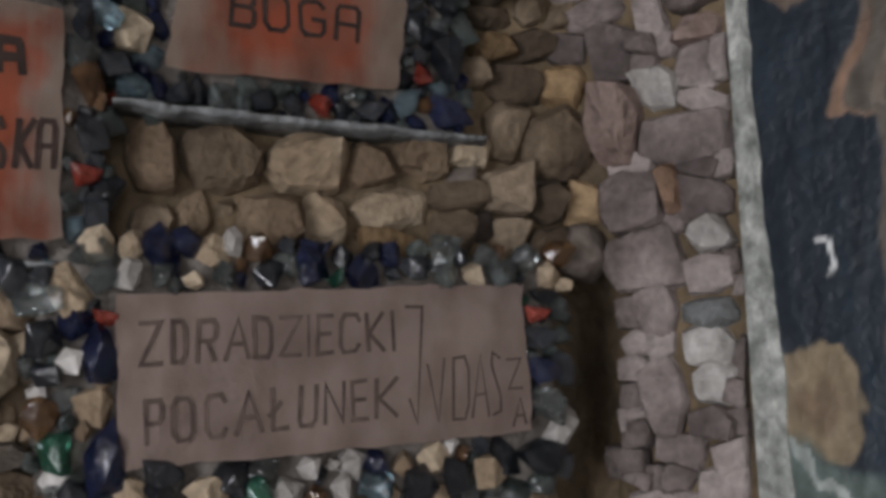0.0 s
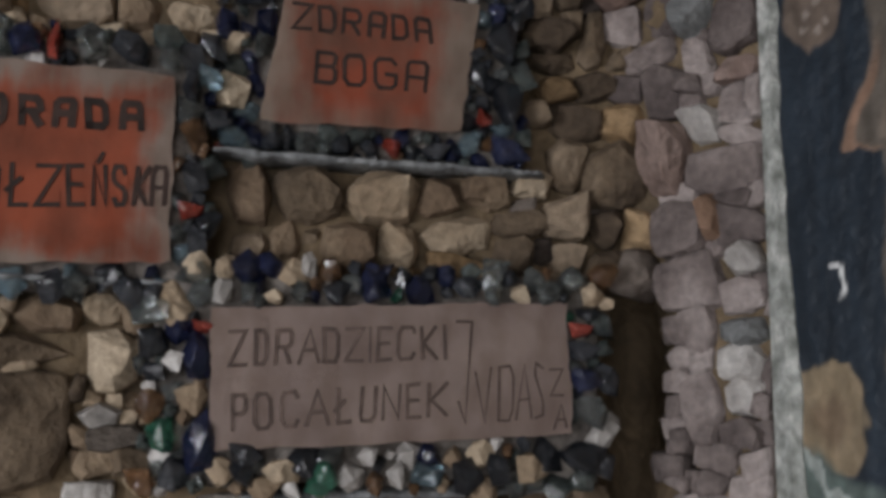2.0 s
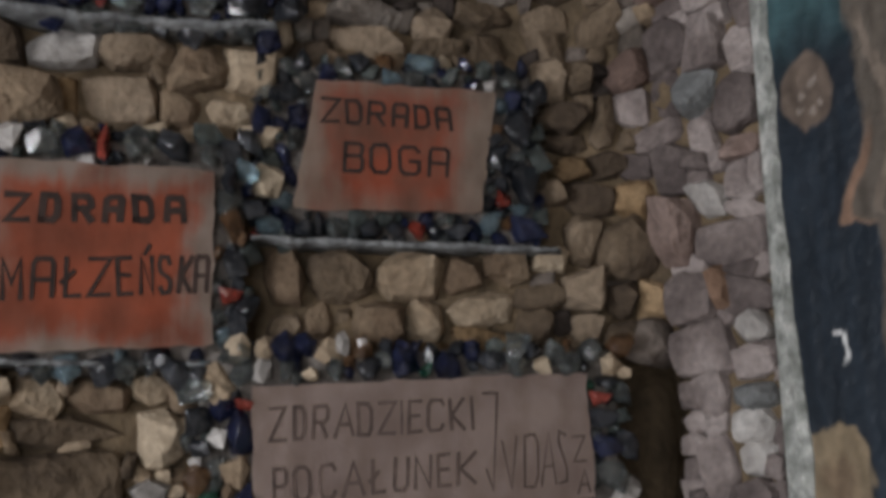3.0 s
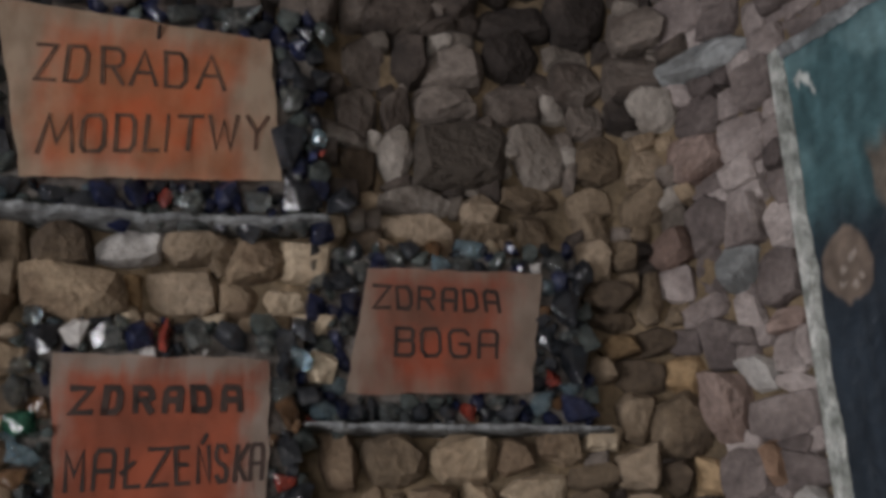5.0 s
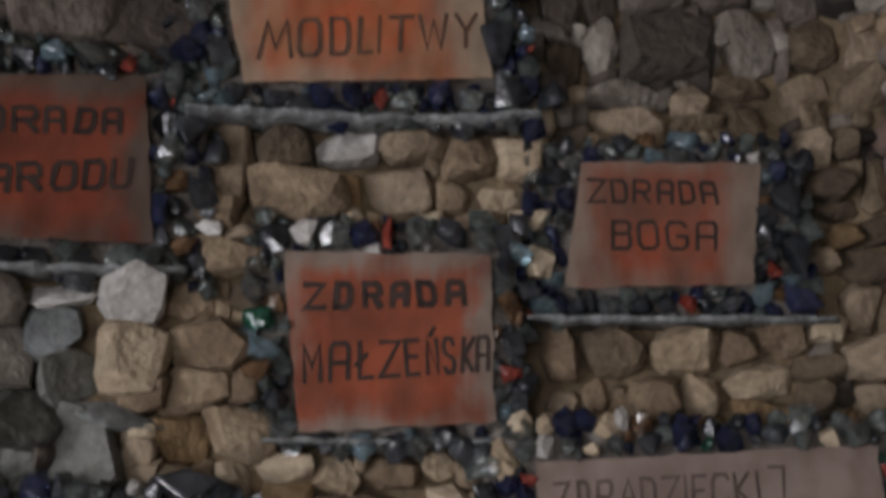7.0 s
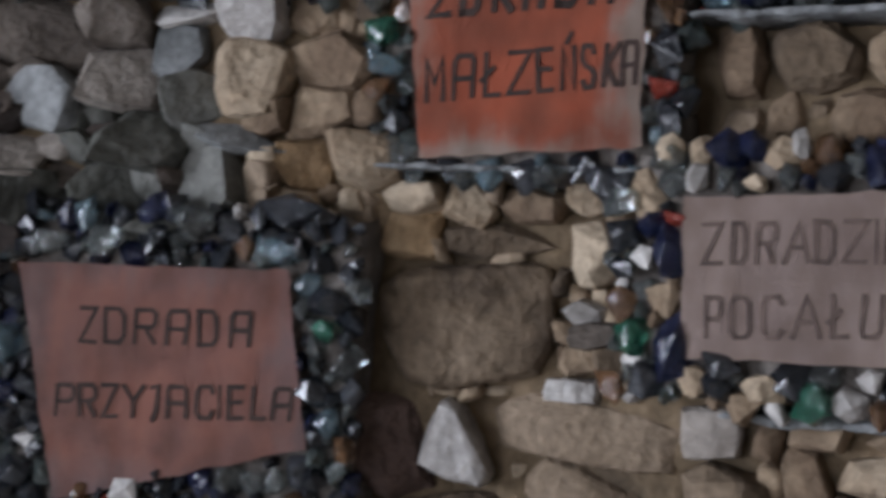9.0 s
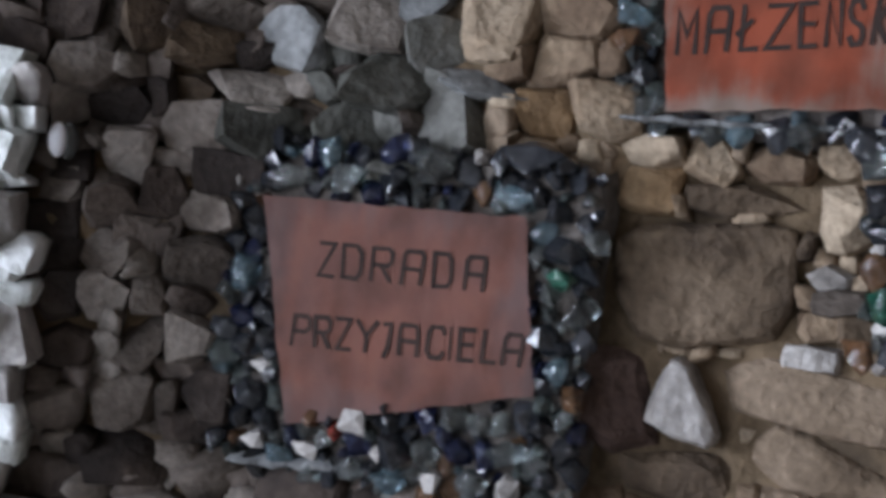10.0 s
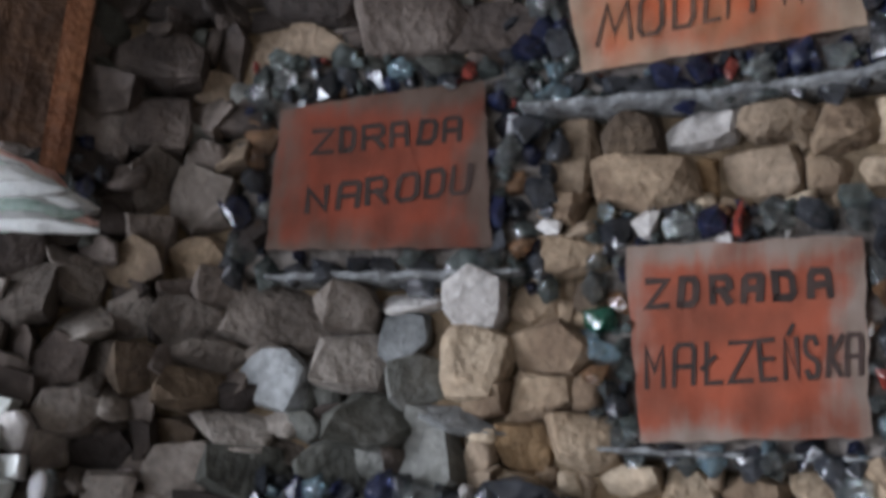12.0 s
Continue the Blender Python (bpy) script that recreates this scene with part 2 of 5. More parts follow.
def roughen(bm, seed, times=1, amount=0.004, soft=0.14):
    """Round off a faceted block and break its faces up."""
    for _ in range(times):
        bmesh.ops.subdivide_edges(bm, edges=bm.edges, cuts=1, use_grid_fill=True)
        bmesh.ops.smooth_vert(bm, verts=bm.verts, factor=soft, use_axis_x=True, use_axis_y=True, use_axis_z=True)
    bm.normal_update()
    for v in bm.verts:
        q = v.co * 17 + Vector((seed * 1.7, seed * 0.9, 0))
        v.co += v.normal * (1.3 * amount * noise.noise(q) + 0.6 * amount * noise.noise(q * 2.9) - 0.3 * amount)
    for face in bm.faces:
        face.smooth = False

# ---- plan: stones as bearing, height, width and height; signs with corners and lines of writing ----
BAND = [(0.370, 1.768, 0.064, 0.122, "tan"), (0.319, 1.765, 0.121, 0.103, "brown"), (0.253, 1.769, 0.123, 0.094, "tan"), (0.206, 1.781, 0.072, 0.064, "tan"), (0.165, 1.798, 0.088, 0.064, "tan"), (0.128, 1.812, 0.079, 0.038, "tan"), (0.367, 1.670, 0.059, 0.085, "brown"), (0.339, 1.686, 0.060, 0.081, "tan"), (0.284, 1.679, 0.111, 0.097, "tan"), (0.240, 1.682, 0.072, 0.083, "tan"), (0.191, 1.709, 0.134, 0.074, "tan"), (0.137, 1.737, 0.099, 0.054, "brown"), (0.096, 1.675, 0.083, 0.059, "brown"), (0.141, 1.678, 0.057, 0.064, "brown"), (0.239, 1.623, 0.081, 0.036, "ochre"), (0.186, 1.646, 0.112, 0.042, "ochre"), (0.465, 2.110, 0.079, 0.084, "tan"), (0.426, 2.108, 0.075, 0.064, "tan"), (0.316, 1.678, 0.035, 0.061, "brown")]
# brown stones, chosen darker to paint the shadow beside the small sign
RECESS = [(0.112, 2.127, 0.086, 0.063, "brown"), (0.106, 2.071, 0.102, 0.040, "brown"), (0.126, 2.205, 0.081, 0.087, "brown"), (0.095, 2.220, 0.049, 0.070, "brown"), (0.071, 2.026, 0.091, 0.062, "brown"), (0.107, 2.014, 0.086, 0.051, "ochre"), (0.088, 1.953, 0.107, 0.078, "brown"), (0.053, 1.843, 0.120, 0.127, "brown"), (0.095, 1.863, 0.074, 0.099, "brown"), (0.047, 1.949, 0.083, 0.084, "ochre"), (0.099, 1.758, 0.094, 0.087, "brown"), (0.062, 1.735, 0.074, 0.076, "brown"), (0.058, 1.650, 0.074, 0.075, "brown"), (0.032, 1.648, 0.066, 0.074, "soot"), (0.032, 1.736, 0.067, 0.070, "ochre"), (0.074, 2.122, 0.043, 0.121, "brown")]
PILLAR = [(0.035, 2.023, 0.074, 0.051, "violet"), (0.002, 1.997, 0.078, 0.099, "violet"), (0.011, 2.082, 0.090, 0.062, "violet"), (0.042, 2.149, 0.074, 0.069, "violet"), (0.005, 2.160, 0.074, 0.090, "violet"), (-0.026, 2.153, 0.055, 0.088, "slate"), (-0.059, 2.108, 0.088, 0.100, "violet"), (-0.029, 2.053, 0.071, 0.065, "violet"), (-0.062, 2.022, 0.068, 0.047, "umber"), (-0.058, 1.951, 0.063, 0.077, "violet"), (-0.027, 1.922, 0.076, 0.055, "pale"), (-0.065, 1.891, 0.067, 0.027, "violet"), (-0.049, 1.829, 0.131, 0.092, "violet"), (0.003, 1.870, 0.092, 0.124, "umber"), (-0.009, 1.724, 0.108, 0.088, "violet"), (-0.038, 1.738, 0.029, 0.066, "rust"), (-0.061, 1.720, 0.070, 0.079, "violet"), (-0.015, 1.630, 0.128, 0.097, "violet"), (-0.063, 1.653, 0.066, 0.049, "pale")]
PILLAR_LOW = [(-0.062, 1.595, 0.066, 0.048, "violet"), (-0.025, 1.535, 0.068, 0.086, "violet"), (-0.058, 1.524, 0.081, 0.036, "slate"), (-0.058, 1.471, 0.070, 0.055, "pale"), (-0.029, 1.390, 0.067, 0.116, "violet"), (-0.061, 1.404, 0.065, 0.061, "pale"), (-0.058, 1.346, 0.064, 0.039, "violet"), (0.046, 2.226, 0.091, 0.070, "umber"), (0.006, 2.269, 0.091, 0.103, "violet"), (-0.035, 2.244, 0.083, 0.094, "violet"), (-0.066, 2.207, 0.058, 0.096, "violet")]
# the upper stones take darker kinds to paint in shade under the overhang
UPPER = [(0.351, 2.584, 0.091, 0.108, "brown"), (0.309, 2.585, 0.052, 0.080, "grey"), (0.352, 2.443, 0.089, 0.104, "brown"), (0.313, 2.485, 0.089, 0.119, "grey"), (0.245, 2.489, 0.190, 0.148, "grey"), (0.188, 2.635, 0.122, 0.096, "grey"), (0.164, 2.499, 0.112, 0.164, "grey"), (0.124, 2.673, 0.096, 0.090, "grey"), (0.075, 2.668, 0.114, 0.098, "grey"), (0.106, 2.475, 0.105, 0.114, "brown"), (0.065, 2.438, 0.080, 0.084, "brown"), (0.072, 2.347, 0.097, 0.079, "brown"), (0.289, 2.371, 0.144, 0.057, "grey"), (0.227, 2.347, 0.075, 0.068, "brown"), (0.287, 2.289, 0.166, 0.086, "brown"), (0.220, 2.282, 0.110, 0.057, "brown"), (0.171, 2.284, 0.097, 0.124, "brown")]
UPPER_B = [(0.116, 2.371, 0.098, 0.069, "brown"), (0.173, 2.383, 0.135, 0.055, "brown"), (0.190, 2.736, 0.130, 0.076, "umber"), (0.250, 2.703, 0.131, 0.075, "soot"), (0.244, 2.877, 0.067, 0.103, "soot"), (0.121, 2.850, 0.138, 0.143, "soot"), (0.071, 2.900, 0.112, 0.088, "umber"), (0.069, 2.770, 0.104, 0.093, "umber"), (0.310, 2.852, 0.134, 0.109, "soot"), (0.187, 2.837, 0.132, 0.094, "soot"), (0.348, 2.713, 0.132, 0.105, "umber"), (0.297, 2.730, 0.073, 0.106, "soot"), (0.410, 2.813, 0.127, 0.107, "soot"), (0.460, 2.875, 0.121, 0.101, "soot"), (0.611, 2.862, 0.112, 0.097, "umber"), (0.675, 2.846, 0.120, 0.087, "umber"), (0.537, 2.883, 0.141, 0.107, "soot")]
PILLAR_TOP = [(0.000, 2.878, 0.203, 0.088, "violet"), (-0.011, 2.654, 0.228, 0.079, "slate"), (0.009, 2.428, 0.131, 0.098, "umber"), (0.002, 2.528, 0.100, 0.084, "violet"), (-0.043, 2.430, 0.089, 0.087, "violet"), (0.047, 2.574, 0.090, 0.077, "grey"), (0.009, 2.780, 0.118, 0.101, "violet"), (-0.105, 2.732, 0.098, 0.071, "violet")]
UNDER_MOD = [(0.697, 2.156, 0.098, 0.174, "brown"), (0.642, 2.190, 0.109, 0.084, "brown"), (0.580, 2.203, 0.127, 0.088, "pale"), (0.512, 2.218, 0.126, 0.051, "brown"), (0.455, 2.181, 0.096, 0.097, "tan"), (0.638, 2.099, 0.182, 0.098, "tan"), (0.574, 2.110, 0.044, 0.075, "ochre"), (0.529, 2.120, 0.136, 0.099, "brown")]
LEFT_A = [(1.145, 2.325, 0.156, 0.105, "grey"), (0.997, 2.371, 0.222, 0.122, "brown"), (0.974, 2.488, 0.214, 0.072, "soot"), (0.877, 2.433, 0.209, 0.121, "soot"), (1.082, 2.280, 0.112, 0.059, "tan"), (1.136, 2.179, 0.116, 0.108, "grey"), (1.057, 2.139, 0.064, 0.087, "tan"), (1.134, 2.060, 0.082, 0.113, "grey"), (1.081, 2.045, 0.109, 0.118, "grey"), (1.077, 1.919, 0.113, 0.098, "tan"), (1.143, 1.892, 0.095, 0.084, "brown"), (1.078, 1.782, 0.131, 0.100, "grey"), (0.988, 1.804, 0.208, 0.127, "grey"), (0.910, 1.838, 0.085, 0.076, "grey"), (0.852, 1.859, 0.114, 0.037, "pale"), (0.785, 1.857, 0.109, 0.075, "pale"), (0.732, 1.871, 0.102, 0.096, "tan")]
LEFT_B = [(0.862, 1.787, 0.085, 0.102, "slate"), (0.785, 1.753, 0.121, 0.128, "tan"), (0.712, 1.777, 0.150, 0.086, "tan"), (0.722, 1.683, 0.112, 0.091, "tan"), (0.680, 1.609, 0.108, 0.101, "tan"), (0.910, 1.736, 0.126, 0.096, "grey"), (0.985, 1.680, 0.109, 0.096, "slate"), (0.838, 1.695, 0.095, 0.085, "moss"), (0.793, 1.630, 0.147, 0.039, "slate"), (0.880, 1.622, 0.128, 0.095, "moss"), (1.021, 1.594, 0.133, 0.072, "grey"), (0.917, 1.539, 0.124, 0.083, "moss"), (1.068, 1.664, 0.099, 0.065, "brown"), (1.122, 1.687, 0.105, 0.076, "brown"), (1.087, 1.574, 0.086, 0.053, "brown"), (1.068, 1.501, 0.119, 0.094, "grey"), (1.000, 1.504, 0.139, 0.080, "moss")]
LEFT_C = [(1.153, 1.526, 0.101, 0.062, "soot"), (1.200, 1.686, 0.092, 0.085, "soot"), (1.182, 1.599, 0.111, 0.073, "grey"), (1.238, 1.815, 0.093, 0.097, "grey"), (1.194, 1.847, 0.083, 0.077, "grey"), (1.182, 1.767, 0.082, 0.065, "grey"), (1.240, 1.716, 0.051, 0.074, "soot"), (1.141, 1.794, 0.084, 0.077, "grey"), (1.085, 2.215, 0.070, 0.074, "soot"), (1.022, 1.983, 0.070, 0.070, "soot"), (1.073, 2.363, 0.060, 0.089, "soot"), (0.732, 1.588, 0.090, 0.076, "ochre"), (0.855, 1.490, 0.109, 0.051, "moss")]
LOW = [(0.641, 1.540, 0.110, 0.042, "tan"), (0.588, 1.527, 0.090, 0.076, "tan"), (0.534, 1.535, 0.105, 0.054, "tan"), (0.488, 1.549, 0.069, 0.049, "tan"), (0.639, 1.478, 0.105, 0.077, "ochre"), (0.551, 1.473, 0.218, 0.054, "brown"), (0.479, 1.457, 0.072, 0.100, "tan"), (0.487, 1.354, 0.061, 0.037, "pale"), (0.473, 1.321, 0.083, 0.029, "grey"), (0.487, 1.278, 0.050, 0.044, "tan"), (0.639, 1.098, 0.131, 0.175, "umber"), (0.593, 0.999, 0.217, 0.104, "brown"), (0.470, 1.046, 0.283, 0.086, "brown"), (0.684, 1.493, 0.067, 0.059, "brown"), (0.373, 1.088, 0.113, 0.081, "brown"), (0.696, 1.242, 0.077, 0.059, "brown")]
LEFT_LOW = [(1.049, 1.239, 0.132, 0.105, "grey"), (1.054, 1.352, 0.115, 0.058, "grey"), (1.059, 1.106, 0.091, 0.086, "grey"), (1.032, 1.011, 0.089, 0.102, "soot"), (1.125, 0.982, 0.104, 0.102, "grey"), (1.110, 1.090, 0.100, 0.097, "grey"), (1.189, 1.168, 0.070, 0.084, "soot"), (1.149, 1.175, 0.079, 0.085, "grey"), (1.149, 1.263, 0.081, 0.069, "grey"), (1.148, 1.338, 0.076, 0.069, "soot"), (1.055, 1.728, 0.120, 0.042, "grey"), (1.198, 1.373, 0.070, 0.052, "grey"), (1.179, 1.068, 0.091, 0.074, "soot"), (1.182, 0.956, 0.101, 0.085, "grey"), (1.103, 1.189, 0.064, 0.075, "grey"), (1.117, 0.871, 0.116, 0.076, "soot"), (1.023, 0.851, 0.112, 0.089, "grey")]
SPECIAL = [(0.582, 1.322, 0.316, 0.22), (0.492, 1.226, 0.096, 0.046), (0.588, 1.124, 0.144, 0.149), (0.484, 1.159, 0.338, 0.129), (0.381, 1.18, 0.104, 0.099)]
JUD = dict(at=(-0.167, 1.686, 1.440), yaw=27.6, corners=[(-0.327, 0.108), (0.315, 0.135), (0.328, -0.104), (-0.317, -0.139)], lines=[("ZDRADZIECKI", (0.006, 0.026, 0.065, 0.063), [(-0.293, -0.259), (-0.25, -0.225), (-0.216, -0.184), (-0.174, -0.133), (-0.131, -0.099), (-0.093, -0.056), (-0.049, -0.043), (-0.035, -0.006), (0.0, 0.036), (0.045, 0.076), (0.085, 0.093)]),
    ("POCAŁUNEK", (-0.106, -0.075, 0.066, 0.064), [(-0.285, -0.256), (-0.246, -0.212), (-0.2, -0.166), (-0.157, -0.114), (-0.106, -0.075), (-0.065, -0.033), (-0.025, 0.011), (0.02, 0.048), (0.056, 0.096)]),
    ("J", (-0.088, -0.087, 0.19, 0.184), [(0.11, 0.143)]), ("UDAS", (-0.087, -0.077, 0.098, 0.104), [(0.147, 0.18), (0.186, 0.216), (0.218, 0.252), (0.252, 0.275)]),
    ("Z", (-0.038, -0.036, 0.051, 0.052), [(0.283, 0.311)]), ("A", (-0.096, -0.094, 0.046, 0.046), [(0.29, 0.318)])])
BOG = dict(at=(-0.235, 1.719, 2.033), yaw=28.3, corners=[(-0.165, 0.137), (0.204, 0.126), (0.17, -0.13), (-0.21, -0.133)], lines=[("ZDRADA", (0.046, 0.037, 0.055, 0.052), [(-0.159, -0.117), (-0.107, -0.072), (-0.064, -0.025), (-0.014, 0.021), (0.032, 0.066), (0.078, 0.113)]),
    ("BOGA", (-0.056, -0.061, 0.066, 0.064), [(-0.114, -0.07), (-0.059, -0.013), (0.001, 0.047), (0.058, 0.103)])])
MOD = dict(at=(-0.752, 1.341, 2.513), yaw=39.3, corners=[(-0.316, 0.194), (0.255, 0.17), (0.288, -0.162), (-0.227, -0.202)], lines=[("ZDRADA", (0.008, 0.033, 0.091, 0.088), [(-0.224, -0.178), (-0.167, -0.119), (-0.094, -0.045), (-0.036, 0.024), (0.034, 0.084), (0.1, 0.164)]),
    ("MODLITWY", (-0.152, -0.097, 0.091, 0.085), [(-0.205, -0.13), (-0.123, -0.071), (-0.056, -0.012), (0.001, 0.036), (0.043, 0.052), (0.064, 0.12), (0.13, 0.198), (0.205, 0.257)])])
MAL = dict(at=(-0.689, 1.391, 1.788), yaw=34.8, corners=[(-0.217, 0.173), (0.197, 0.173), (0.199, -0.162), (-0.178, -0.183)], lines=[("ZDRADA", (0.052, 0.065, 0.059, 0.055), [(-0.178, -0.13), (-0.119, -0.079), (-0.062, -0.019), (-0.007, 0.033), (0.047, 0.089), (0.104, 0.147)]),
    ("MAŁZEŃSKA", (-0.09, -0.066, 0.079, 0.074), [(-0.174, -0.135), (-0.124, -0.082), (-0.073, -0.034), (-0.028, 0.017), (0.024, 0.056), (0.064, 0.093), (0.099, 0.125), (0.132, 0.159), (0.16, 0.19)])])
NAR = dict(at=(-1.170, 0.890, 2.106), yaw=54.5, corners=[(-0.212, 0.125), (0.195, 0.194), (0.23, -0.148), (-0.213, -0.171)], lines=[("ZDRADA", (0.024, 0.063, 0.057, 0.056), [(-0.141, -0.093), (-0.086, -0.05), (-0.041, 0.009), (0.015, 0.056), (0.068, 0.109), (0.118, 0.158)]),
    ("NARODU", (-0.096, -0.045, 0.056, 0.066), [(-0.141, -0.095), (-0.08, -0.032), (-0.022, 0.024), (0.035, 0.082), (0.091, 0.133), (0.14, 0.183)])])
PRZ = dict(at=(-1.088, 0.947, 1.220), yaw=44.5, corners=[(-0.287, 0.171), (0.219, 0.184), (0.266, -0.113), (-0.198, -0.243)], lines=[("ZDRADA", (0.036, 0.049, 0.066, 0.063), [(-0.163, -0.125), (-0.115, -0.071), (-0.059, -0.014), (0.001, 0.045), (0.062, 0.103), (0.119, 0.161)]),
    ("PRZYJACIELA", (-0.096, -0.069, 0.061, 0.06), [(-0.203, -0.163), (-0.156, -0.119), (-0.113, -0.078), (-0.073, -0.028), (-0.023, 0.0), (0.01, 0.053), (0.063, 0.101), (0.106, 0.113), (0.123, 0.156), (0.165, 0.194), (0.201, 0.24)])])
